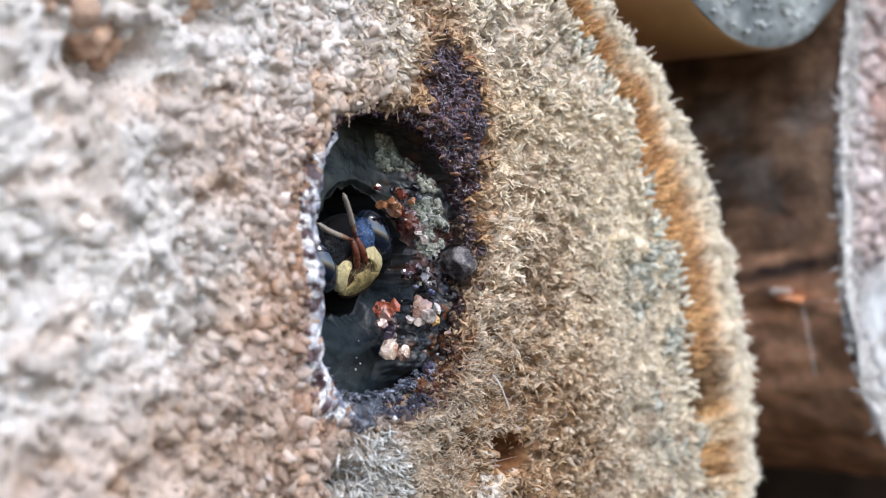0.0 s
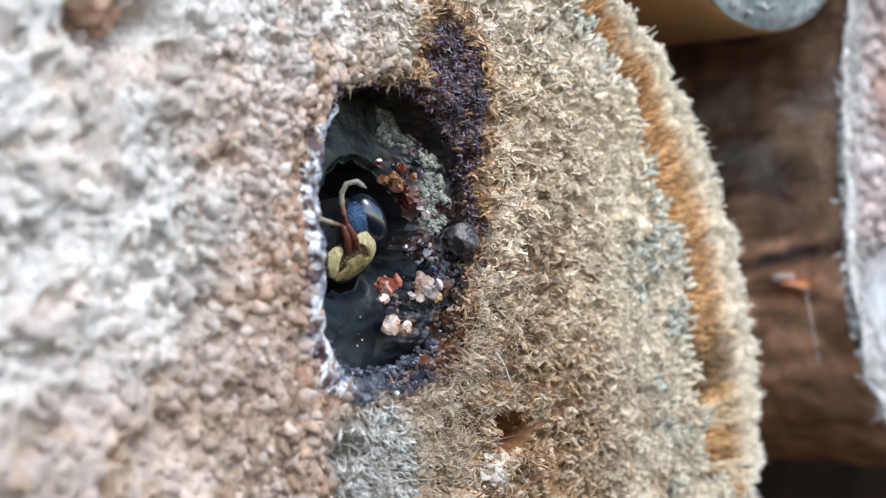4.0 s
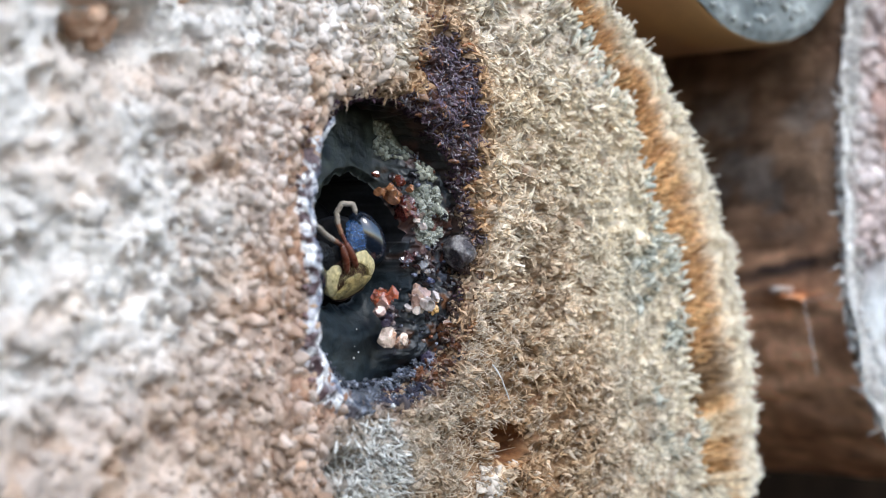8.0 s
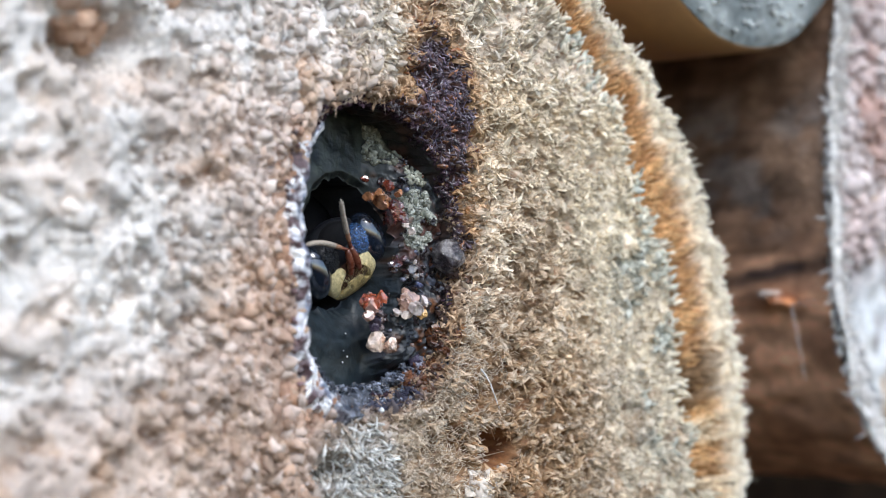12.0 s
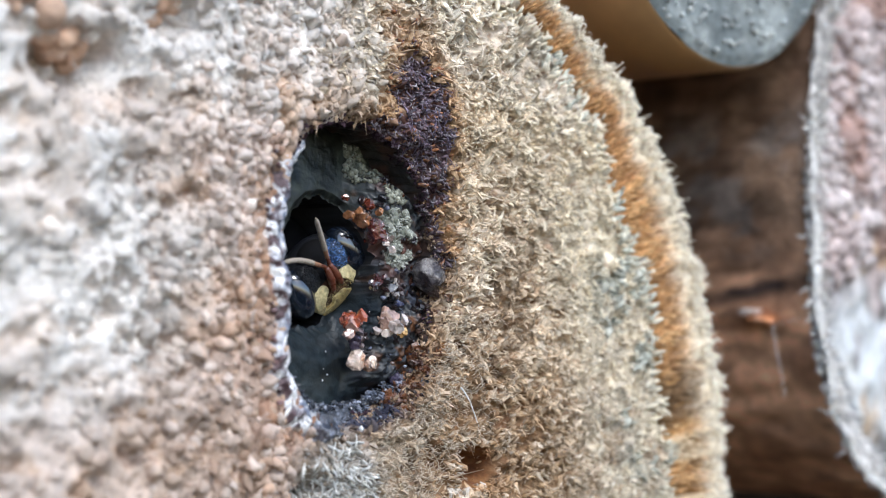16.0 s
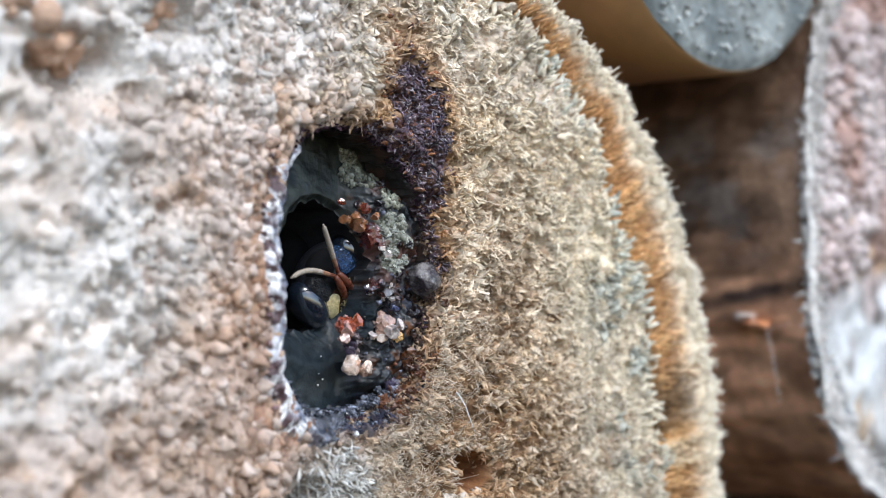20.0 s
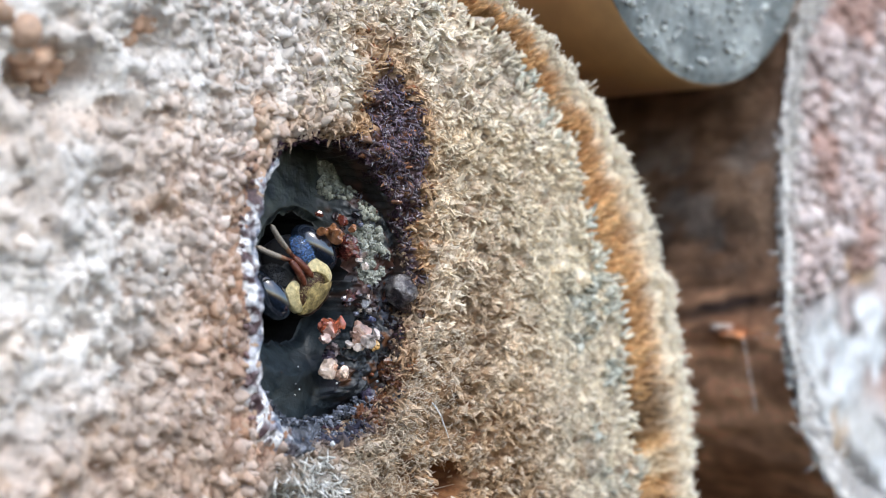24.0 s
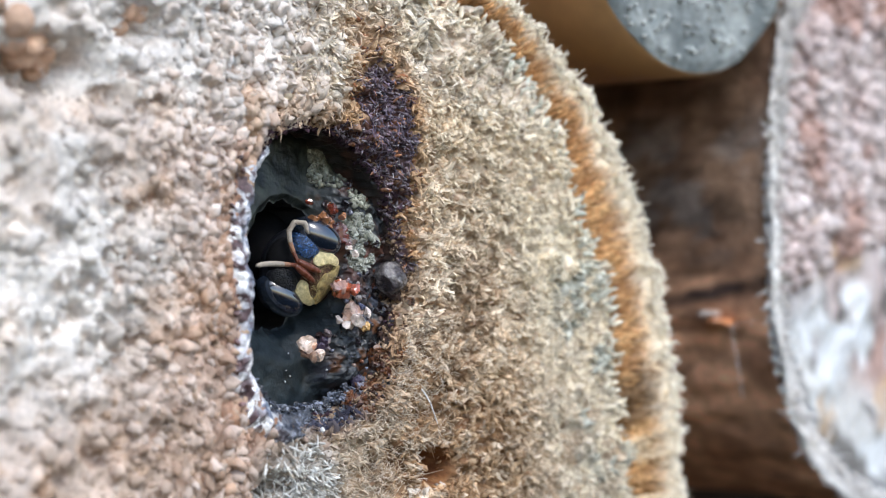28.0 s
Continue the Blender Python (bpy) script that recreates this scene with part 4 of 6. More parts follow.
v, f, c = lumps(np.stack([x, -wood_height(x, z) + 0.1 + 0.5 * rng.uniform(0, 1, n) * step(1.03, 0.95, k), z], -1), rng.uniform(0.022, 0.08, n), col, rng, ICO2, 0.7, 0.55)
piece("resin_crust", v, f, M_RESIN, log, "blue-black resin crust with painted pale glints", False, c, "stuff")

# amber-brown resin film beside the crust
n = 150
a = rng.uniform(-1.25, -0.55, n)
k = rng.uniform(0.96, 1.13, n)
x, z = around_hole(a, k)
v, f, c = lumps(np.stack([x, -wood_height(x, z) - 0.02 + 0.3 * rng.uniform(0, 1, n), z], -1), rng.uniform(0.04, 0.11, n), tinted(mix((0.05, 0.020, 0.014), (0.20, 0.075, 0.028), rng.uniform(0, 1, n) ** 1.5), 0.6, 1.2), rng, ICO2, 0.7, 0.5)
piece("resin_film", v, f, M_RESIN, log, "glossy amber-brown resin at the hole's lower edge", False, c, "stuff")

# brown resin beads along the right edge
n = 90
a = rng.normal(-0.1, 0.55, n)
k = rng.uniform(0.97, 1.12, n)
x, z = around_hole(a, k)
col = mix((0.035, 0.02, 0.018), (0.30, 0.14, 0.05), step(0.99, 1.12, k) * rng.uniform(0, 1, n))
v, f, c = lumps(np.stack([x, -wood_height(x, z) + 0.05 + 0.6 * rng.uniform(0, 1, n) * step(1.05, 0.97, k), z], -1), rng.uniform(0.04, 0.13, n), col, rng, ICO2, 0.8, 0.5)
piece("resin_bead", v, f, M_RESIN, log, "brown resin beads", False, c, "stuff")

# ---- the plug that closes the nest, gnawed open ----
BUR_X, BUR_Z, BUR_A, BUR_B = 0.72, 0.36, 1.28, 1.56
plug = thing("nest_plug", (HOLE_X, 1.2, HOLE_Z), "dark grit and resin nest plug, gnawed open", "nest plug")
NP, NT = 460, 120
ap = np.linspace(0, 2 * np.pi, NP, endpoint=False)
bite = 1 + 0.12 * (vnoise(ap * 2.5, ap * 0, 1.0, 111) - 0.5) + 0.07 * (vnoise(ap * 8, ap * 0, 1.0, 112) - 0.5) + 0.025 * (vnoise(ap * 17, ap * 0, 1.0, 110) - 0.5)
ix_, iz_ = BUR_X + BUR_A * bite * np.cos(ap), BUR_Z + BUR_B * bite * np.sin(ap)
ox_, oz_ = around_hole(ap, 1.03)
s = np.linspace(0, 1, NT)[:, None]


def crusted(x, z):
    """Where resin and grit are heaped on the plug: its right side."""
    return step(1.5, 2.3, x + 0.5 * (fbm(x, z, 0.8, 117) - 0.5)) * step(-3.0, -2.2, z) * step(2.9, 2.0, z + 0.3 * (x - 2.5))


def ridges(x, z, size, seed):
    return 1 - np.abs(2 * vnoise(x, z, size, seed) - 1)


def plug_y(x, z):
    cr = crusted(x, z)
    y = 1.30 - 0.62 * cr + 0.25 * step(1.8, 3.4, z) + 0.15 * step(-1.2, -2.6, z)
    y = y - 0.16 * (fbm(x, z, 1.1, 113) - 0.5) - 0.03 * (fbm(x, z, 0.25, 127) - 0.5) * step(-1.0, 0.5, z)
    return y - cr * (0.30 * (fbm(x, z, 0.5, 118) - 0.5) + 0.16 * (ridges(x, z, 0.22, 119) - 0.5) + 0.08 * (ridges(x, z, 0.1, 120) - 0.5))


def grit_at(x, z):
    """Where pale grit shows on the plug."""
    w = np.maximum.reduce([step(1.15, 0.75, np.hypot((x - cx) / rx, (z - cz) / rz)) for cx, cz, rx, rz in
                           ((2.75, 0.85, 0.55, 0.58), (2.40, 1.42, 0.36, 0.34), (2.95, 1.45, 0.24, 0.26))])
    return w * step(0.38, 0.46, fbm(x, z, 0.42, 124))


SLAB_X, SLAB_Z = 2.05, 3.0


def plug_tone(x, z):
    n1, n2 = fbm(x, z, 0.9, 115), fbm(x, z, 0.3, 116)
    c = mix((0.012, 0.015, 0.014), (0.032, 0.038, 0.032), step(0.3, 0.7, n2))
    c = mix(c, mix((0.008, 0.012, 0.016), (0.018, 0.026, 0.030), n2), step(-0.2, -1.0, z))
    slab = step(0.03, -0.03, np.maximum(np.abs(x - SLAB_X - 0.1 * step(SLAB_Z, SLAB_Z - 0.1, z)) - 0.36, np.abs(z - SLAB_Z) - 0.5) + 0.16 * (n2 - 0.5))
    c = mix(c, (0.19, 0.20, 0.15), slab * (0.6 + 0.4 * n2))
    dark = mix((0.030, 0.034, 0.040), (0.075, 0.034, 0.026), step(0.5, 0.68, n1))
    dark = mix(dark, (0.14, 0.055, 0.02), step(0.62, 0.75, fbm(x, z, 0.35, 123)) * 0.8)
    dark = mix(dark, (0.09, 0.10, 0.14), step(0.62, 0.72, fbm(x, z, 0.3, 122)) * step(0.2, -0.6, z) * 0.8)
    c = mix(c, dark, crusted(x, z))
    return mix(c, mix((0.12, 0.125, 0.105), (0.25, 0.26, 0.22), n2), grit_at(x, z) * 0.9)


fade = 1 / bite + (1 - 1 / bite) * step(0.16, 0.0, s)
px_, pz_ = (BUR_X + (ix_ - BUR_X) * fade) * (1 - s) + ox_ * s, (BUR_Z + (iz_ - BUR_Z) * fade) * (1 - s) + oz_ * s
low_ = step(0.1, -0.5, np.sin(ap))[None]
py_ = plug_y(px_, pz_) + 0.15 * step(0.12, 0.0, s) + 0.5 * low_ * step(0.5, 0.0, s) ** 2
pv = np.stack([px_, py_, pz_], -1).reshape(-1, 3)
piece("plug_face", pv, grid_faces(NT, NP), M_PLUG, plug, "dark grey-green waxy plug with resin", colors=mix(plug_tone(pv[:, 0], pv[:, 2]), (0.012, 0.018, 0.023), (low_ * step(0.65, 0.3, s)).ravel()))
# the gnawed opening and the tunnel behind it, its darkness painted near-black
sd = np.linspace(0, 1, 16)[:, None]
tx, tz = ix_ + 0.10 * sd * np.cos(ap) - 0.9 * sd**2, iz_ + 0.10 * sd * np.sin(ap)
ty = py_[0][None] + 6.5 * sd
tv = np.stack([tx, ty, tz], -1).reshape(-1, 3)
piece("gnawed_opening", tv, grid_faces(16, NP).tolist() + [list(range(15 * NP, 16 * NP))], M_BURROW, plug, "gnawed tunnel painted near-black for its darkness")

# pale mineral grains set into the plug
x, z = rng.uniform(1.8, 3.5, 2600), rng.uniform(0.1, 3.0, 2600)
keep = (grit_at(x, z) > 0.5) & (hole_reach(x, z) < 0.97)
x, z = x[keep], z[keep]
n = len(x)
col = tinted(mix((0.15, 0.155, 0.13), (0.36, 0.37, 0.33), rng.uniform(0, 1, n)), 0.7, 1.2)
v, f, c = lumps(np.stack([x, plug_y(x, z) - 0.01, z], -1), rng.uniform(0.03, 0.085, n), col, rng, ICO2, 0.5, 0.5)
piece("grit", v, f, M_GRAIN, plug, "grey-green lichen-like grit", False, c, "stuff")

# a pale crusty patch high on the plug, and lumps of grit leading down from it
sets = []
for qx, qz, rx_, rz_, cnt in ((SLAB_X - 0.02, SLAB_Z + 0.12, 0.26, 0.42, 170), (SLAB_X - 0.10, SLAB_Z - 0.42, 0.34, 0.22, 90), (2.66, 2.62, 0.15, 0.16, 34), (2.32, 2.12, 0.13, 0.22, 36), (2.75, 1.98, 0.17, 0.14, 34), (3.32, 2.15, 0.08, 0.10, 12)):
    x, z = qx + rx_ * rng.uniform(-1, 1, cnt), qz + rz_ * rng.uniform(-1, 1, cnt)
    keep = (hole_reach(x, z) < 0.985) & (np.hypot((x - qx) / rx_, (z - qz) / rz_) < 1.25) & (fbm(x, z, 0.22, 125) > 0.40)
    x, z = x[keep], z[keep]
    n = len(x)
    col = tinted(mix((0.13, 0.135, 0.105), (0.30, 0.305, 0.25), rng.uniform(0, 1, n)), 0.75, 1.15)
    sets.append(lumps(np.stack([x, plug_y(x, z) - 0.01, z], -1), rng.uniform(0.035, 0.075, n), col, rng, ICO2, 0.5, 0.4))
v, f, c = joined(*sets)
piece("grit_patch", v, f, M_GRAIN, plug, "pale grey-green crusty patches on the plug", True, c, "stuff")

# dark resin shards over the plug's right and lower part
x, z = rng.uniform(1.4, 3.7, 150), rng.uniform(-3.0, 2.6, 150)
keep = (hole_reach(x, z) < 0.99) & (crusted(x, z) > 0.4) & (fbm(x, z, 0.5, 121) > 0.47)
x, z = x[keep], z[keep]
n = len(x)
col = mix((0.018, 0.015, 0.019), (0.09, 0.03, 0.016), rng.uniform(0, 1, n) ** 3)
col = mix(col, (0.09, 0.10, 0.15), (rng.uniform(0, 1, n) > 0.85))
v, f, c = lumps(np.stack([x, plug_y(x, z) - 0.01, z], -1), rng.uniform(0.04, 0.14, n), col, rng, ICO2, 0.5, 0.6)
piece("resin_shard", v, f, M_RESIN, plug, "dark sticky resin shards", False, c, "stuff")

def tube(points, radii, sides=12):
    """A closed tube through the points."""
    p, r = np.array(points, float), np.array(radii, float)
    d = np.gradient(p, axis=0)
    d /= np.linalg.norm(d, axis=1, keepdims=True)
    h = np.where(np.abs(d[:, 2:3]) < 0.9, [[0, 0, 1.0]], [[0, 1.0, 0]])
    u = np.cross(d, h)
    u /= np.linalg.norm(u, axis=1, keepdims=True)
    w = np.cross(d, u)
    a = np.arange(sides) * 2 * np.pi / sides
    v = p[:, None] + (u[:, None] * np.cos(a)[None, :, None] + w[:, None] * np.sin(a)[None, :, None]) * r[:, None, None]
    n = len(p)
    f = grid_faces(n, sides).tolist() + [list(range(sides))[::-1], list(range((n - 1) * sides, n * sides))]
    return v.reshape(-1, 3), f


# ---- loose crumbs ----
def crumb(name, at, size, color, mat, label, seed, shape=ICO3, rough=0.5, group="resin crumbs", stretch=(1, 1, 1), bits=7, ragged=0.20, smooth=False, other=None):
    """An uneven, faceted crumb with a few smaller chips stuck on it."""
    r = np.random.default_rng(seed)
    sets = []
    for k in range(bits):
        o = np.zeros(3) if k == 0 else r.normal(0, 0.58, 3) * size
        g = size * (0.85 if k == 0 else r.uniform(0.25, 0.6))
        sv, sf = shape
        d = r.normal(size=(8, 3))
        d /= np.linalg.norm(d, axis=1, keepdims=True)
        lim_ = r.uniform(0.45, 0.85, 8) + (0.28 if rough < 0.4 else 0.0)
        shift = Vector(r.uniform(-50, 50, 3))
        wav = np.array([noise.noise(Vector(q) * 1.6 + shift) + 0.55 * noise.noise(Vector(q) * 4.0 + shift) for q in sv])
        vv = sv * (1 + 2.2 * ragged * wav)[:, None]
        for q, lim in zip(d, lim_) if rough else ():
            over = np.maximum(vv @ q - lim, 0)
            vv = vv - over[:, None] * q
        tint = np.array(other if other is not None and k % 2 else color)
        sets.append((vv * g * np.array(stretch) + o, sf, np.tile(tint * r.uniform(0.6, 1.3), (len(sv), 1))))
    ob = made(name, *sets[0][:2], mat, smooth, sets[0][2])
    ob.location = mm(*at)
    for v, f, c in sets[1:]:
        piece("chip", v, f, mat, ob, "", smooth, c, local=True)
    return tagged(ob, label, "crumb", group)


pebble = crumb("pebble", (3.46, 0.30, 0.13), 0.54, (0.075, 0.065, 0.066), M_PEBBLE, "dark glossy rounded resin pebble on the plug", 5, ICO4, 0.35, "", (1.0, 0.85, 0.95), 1, 0.07, True)
tagged(pebble, category="pebble")
pv_ = [Vector(q.co) / MM for q in pebble.data.vertices]
pn_ = np.array([0.5 + 0.5 * noise.noise(q * 3.0) + 0.35 * noise.noise(q * 8.0) for q in pv_])
pc_ = mix((0.035, 0.028, 0.032), (0.22, 0.20, 0.19), step(0.42, 0.8, pn_))
pebble.data.color_attributes["tone"].data.foreach_set("color", np.c_[pc_, np.ones(len(pc_))].astype(np.float32).ravel())
# the whitish tone paints sky glints onto the crumbs as pale chips
RED, GLINT = (0.30, 0.06, 0.03), (0.86, 0.74, 0.68)
crumb("resin_crumb", (1.5, 0.75, 1.45), 0.32, (0.62, 0.27, 0.12), M_AMBER, "amber resin crumb on the plug's edge", 11, other=RED)
crumb("resin_crumb", (1.98, 0.75, 1.15), 0.33, (0.13, 0.028, 0.022), M_AMBER, "red-brown glassy resin crumb on the plug", 12, other=(0.10, 0.03, 0.03))
crumb("resin_crumb", (2.25, 0.58, 0.98), 0.21, (0.24, 0.18, 0.16), M_AMBER, "grey-brown resin crumb on the plug", 13, other=GLINT)
crumb("resin_crumb", (1.95, 0.6, -0.05), 0.20, (0.14, 0.05, 0.05), M_AMBER, "dark red glassy resin crumb", 14, other=(0.10, 0.09, 0.12))
crumb("resin_crumb", (2.33, 0.55, -0.22), 0.19, (0.34, 0.31, 0.30), M_AMBER, "clear grey resin crumb", 15, other=GLINT)
crumb("resin_crumb", (2.6, 0.55, -0.62), 0.15, (0.04, 0.05, 0.12), M_RESIN, "blue-black glossy resin crumb", 16)
loose_pink = crumb("resin_crumb", (2.3, 0.55, -1.0), 0.36, (0.66, 0.42, 0.33), M_AMBER, "pinkish translucent resin crumb on the plug", 17, other=GLINT, bits=8)
loose_amber = crumb("resin_crumb", (2.78, 0.55, -1.25), 0.17, (0.80, 0.50, 0.20), M_AMBER, "small golden resin crumb on the plug", 18, other=GLINT, bits=4)
loose_red = crumb("resin_crumb", (1.22, 0.75, -1.05), 0.38, (0.46, 0.11, 0.05), M_AMBER, "rust-red resin crumb below the tunnel", 19, other=(0.60, 0.36, 0.29), bits=8)
loose_dark = crumb("resin_crumb", (1.35, 0.75, -1.5), 0.24, (0.05, 0.035, 0.06), M_RESIN, "dark glossy resin crumb on the plug", 20, other=(0.22, 0.17, 0.17), bits=8)
loose_pale = crumb("resin_crumb", (1.28, 0.65, -1.92), 0.31, (0.95, 0.74, 0.60), M_AMBER, "pale pink glassy resin crumb on dark plug", 21, other=(0.80, 0.50, 0.36), bits=7)
crumb("resin_crumb", (2.55, 0.6, -2.45), 0.24, (0.05, 0.04, 0.07), M_RESIN, "black glossy resin crumb at the hole's lower edge", 22, other=(0.16, 0.16, 0.20), bits=8)
crumb("white_speck", (0.42, -0.30, -3.47), 0.075, (0.8, 0.8, 0.8), M_GRAIN, "white speck on the hole's lower lip", 23, ICO1, 0.2, "specks", bits=1)
for k in range(5):
    qx, qz = rng.uniform(0.2, 2.9), rng.uniform(-2.7, -1.7)
    crumb("dust_speck", (qx, float(plug_y(np.array(qx), np.array(qz))) - 0.02, qz), rng.uniform(0.02, 0.04), (0.6, 0.6, 0.62), M_GRAIN, "pale dust speck on the dark plug", 30 + k, ICO1, 0.3, "specks", bits=1)


# ---- the neighbouring log, cane and added boards ----
def stacked_log(name, cx, cz, r, y0, label, seed, rim, tones):
    """A round log end with a lumpy face, a pale rim and bark."""
    g = np.random.default_rng(seed)
    ob = thing(name, (cx, y0, cz), label, "log")
    na, nr = 320, 40
    a = np.linspace(0, 2 * np.pi, na, endpoint=False)
    edge = r * (1 + 0.02 * (fbm(a * 2.5, a * 0, 1.0, seed) - 0.5)) + 1.0 * step(3.0, 2.4, a) + 0.4 * step(3.3, 3.6, a) * step(4.3, 3.9, a)
    k = np.linspace(0.0, 1.0, nr)[:, None] ** 0.8
    x, z = cx + edge * k * np.cos(a), cz + edge * k * np.sin(a)
    y = y0 - 0.8 * (fbm(x, z, 2.0, seed + 1) - 0.5) - 0.25 * (vnoise(x, z, 0.5, seed + 2) - 0.5) - 0.35 * step(0.9, 1.0, k)
    t = mix(tones[0], tones[1], step(0.4, 0.62, fbm(x, z, 1.6, seed + 3)))
    t = mix(t, tones[2], step(0.5, 0.62, fbm(x, z, 2.6, seed + 4)))
    low = step(3.3, 3.7, a) * step(4.9, 4.4, a)
    t = mix(t, (0.60, 0.59, 0.57), np.repeat(step(0.5, 0.75, k), na, 1) * low)
    t = mix(t, (0.13, 0.12, 0.11), low * step(0.50, 0.62, vnoise(k * 22 + 0 * a, a * 4 + 0 * k, 1.0, seed + 12)) * 0.85)
    t = mix(t, (0.50, 0.34, 0.20), step(0.58, 0.7, fbm(x, z, 1.9, seed + 14)) * 0.7)
    t = mix(t, (0.30, 0.25, 0.25), step(0.62, 0.72, fbm(x, z, 1.1, seed + 15)) * 0.7)
    t = mix(t, (0.66, 0.68, 0.69), low * step(0.42, 0.6, fbm(x, z, 1.6, seed + 16)) * 0.9)
    line = np.abs(k + 0.02 * (vnoise(a * 6, a * 0, 1.0, seed + 17) - 0.5)[None] - 0.885)
    t = mix(t, (0.12, 0.11, 0.11), step(0.02, 0.008, line) * step(3.0, 3.3, a)[None] * 0.85)
    t = mix(t, rim, np.repeat(step(0.90, 0.94, k), na, 1))
    v = np.stack([x, y, z], -1).reshape(-1, 3)
    piece("end_face", v, grid_faces(nr, na), M_WOOD, ob, "weathered pinkish end grain", colors=t.reshape(-1, 3))
    ys = np.concatenate([y0 + np.linspace(-0.1, 14, 40), [y0 + 20, y0 + 30, LOG_LEN]])
    e2 = (edge - 0.1)[None] + 0.7 * (fbm(np.repeat(a[None] * 9, len(ys), 0), np.repeat(ys[:, None] * 0.22, na, 1), 1.0, seed + 6) - 0.6) * step(0, 1, ys - y0)[:, None]
    bz_ = cz + e2 * np.sin(a)
    bz_ = bz_ + (np.maximum(bz_, cz - 0.90 * r) - bz_) * step(0.3, 1.5, ys - y0)[:, None]
    v = np.stack([cx + e2 * np.cos(a), np.repeat(ys[:, None], na, 1), bz_], -1).reshape(-1, 3)
    aa, yy = np.repeat(a[None], len(ys), 0).ravel(), np.repeat(ys, na)
    bt = mix((0.19, 0.11, 0.07), (0.32, 0.20, 0.13), step(0.35, 0.7, fbm(aa * 10, yy, 1.5, seed + 8)))
    # the cane's shadow is painted in: upper bark darkened, lower bark brightened
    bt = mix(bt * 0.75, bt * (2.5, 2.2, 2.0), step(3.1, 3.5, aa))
    bt = mix(bt, (0.22, 0.19, 0.17), step(0.45, 0.62, fbm(aa * 14, yy, 1.1, seed + 9)) * step(3.35, 3.2, aa) * step(2.75, 2.95, aa) * 0.7)
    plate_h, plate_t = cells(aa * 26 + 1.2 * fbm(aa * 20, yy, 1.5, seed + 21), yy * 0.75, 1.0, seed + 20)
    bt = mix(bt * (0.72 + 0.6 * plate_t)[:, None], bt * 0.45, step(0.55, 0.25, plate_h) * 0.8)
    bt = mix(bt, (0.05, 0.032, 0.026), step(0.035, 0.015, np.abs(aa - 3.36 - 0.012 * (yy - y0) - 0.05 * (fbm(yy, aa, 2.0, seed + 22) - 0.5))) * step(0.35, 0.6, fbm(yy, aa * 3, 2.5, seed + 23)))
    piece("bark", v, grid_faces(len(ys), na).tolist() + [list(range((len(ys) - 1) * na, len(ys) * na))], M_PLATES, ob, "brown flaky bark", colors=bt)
    n = 4200
    q = g.uniform(0, 2 * np.pi, n)
    e = np.interp(q, a, edge) * g.uniform(0.91, 1.0, n)
    base = np.stack([cx + e * np.cos(q), y0 - 0.15 + 0 * q, cz + e * np.sin(q)], -1)
    w = np.stack([0.5 * np.cos(q), -0.7 + 0 * q, 0.5 * np.sin(q)], -1) + g.normal(0, 0.4, (n, 3))
    v, f, c = spines(base, w, g.uniform(0.15, 0.45, n), g.uniform(0.03, 0.07, n), g.normal(0, 0.3, (n, 3)), np.tile(np.array(rim), (n, 1)) * g.uniform(0.85, 1.15, (n, 1)), 3, 0.4)
    piece("rim_fringe", v, f, M_FIBRE, ob, "white frayed rim", colors=c, kind="stuff")
    n = 1300
    q, e = g.uniform(np.pi * 0.5, np.pi * 1.08, n), r * np.sqrt(g.uniform(0, 0.85, n))
    x, z = cx + e * np.cos(q), cz + e * np.sin(q)
    t = mix(tones[0], tones[1], step(0.4, 0.62, fbm(x, z, 1.6, seed + 3)))
    t = mix(t, tones[2], step(0.5, 0.62, fbm(x, z, 2.6, seed + 4)))
    yy = y0 - 0.8 * (fbm(x, z, 2.0, seed + 1) - 0.5)
    v, f, c = lumps(np.stack([x, yy, z], -1), g.uniform(0.12, 0.32, n), t * g.uniform(0.85, 1.12, (n, 1)), g, ICO2, 0.25, 0.5)
    piece("wood_grain", v, f, M_FIBRE, ob, "rough weathered crumbs of wood", True, c, "stuff")
    return ob


stacked_log("neighbour_log", 31.0, 2.5, 10.65, -0.4, "bark-covered log with a pinkish-grey weathered end", 200, (0.74, 0.71, 0.68),
            ((0.46, 0.37, 0.35), (0.58, 0.50, 0.48), (0.42, 0.28, 0.24)))

# a thick cane above
CANE_X, CANE_Z, CANE_R, CANE_Y = 15.7, 13.05, 6.65, -0.8
cane = thing("cane", (CANE_X, CANE_Y, CANE_Z), "smooth tan cane with a sooty grey cut end", "cane")
na = 160
a = np.linspace(0, 2 * np.pi, na, endpoint=False)
ys = np.array([CANE_Y + 0.15, CANE_Y + 0.3, CANE_Y + 2, CANE_Y + 6, CANE_Y + 15, LOG_LEN])
rr = CANE_R * np.array([0.985, 1, 1, 1, 1, 1])[:, None] * (1 + 0.004 * np.cos(3 * a))[None]
v = np.stack([CANE_X + rr * np.cos(a), np.repeat(ys[:, None], na, 1), CANE_Z + rr * np.sin(a)], -1).reshape(-1, 3)
piece("shaft", v, grid_faces(len(ys), na).tolist() + [list(range((len(ys) - 1) * na, len(ys) * na))], M_CANE, cane, "smooth tan cane wall")
k = np.linspace(0, 1, 50)[:, None]
x, z = CANE_X + CANE_R * 0.985 * k * np.cos(a), CANE_Z + CANE_R * 0.985 * k * np.sin(a)
y = CANE_Y + 0.15 * np.repeat(step(0.95, 1.0, k), na, 1) - 0.15 * (fbm(x, z, 1.0, 141) - 0.5)
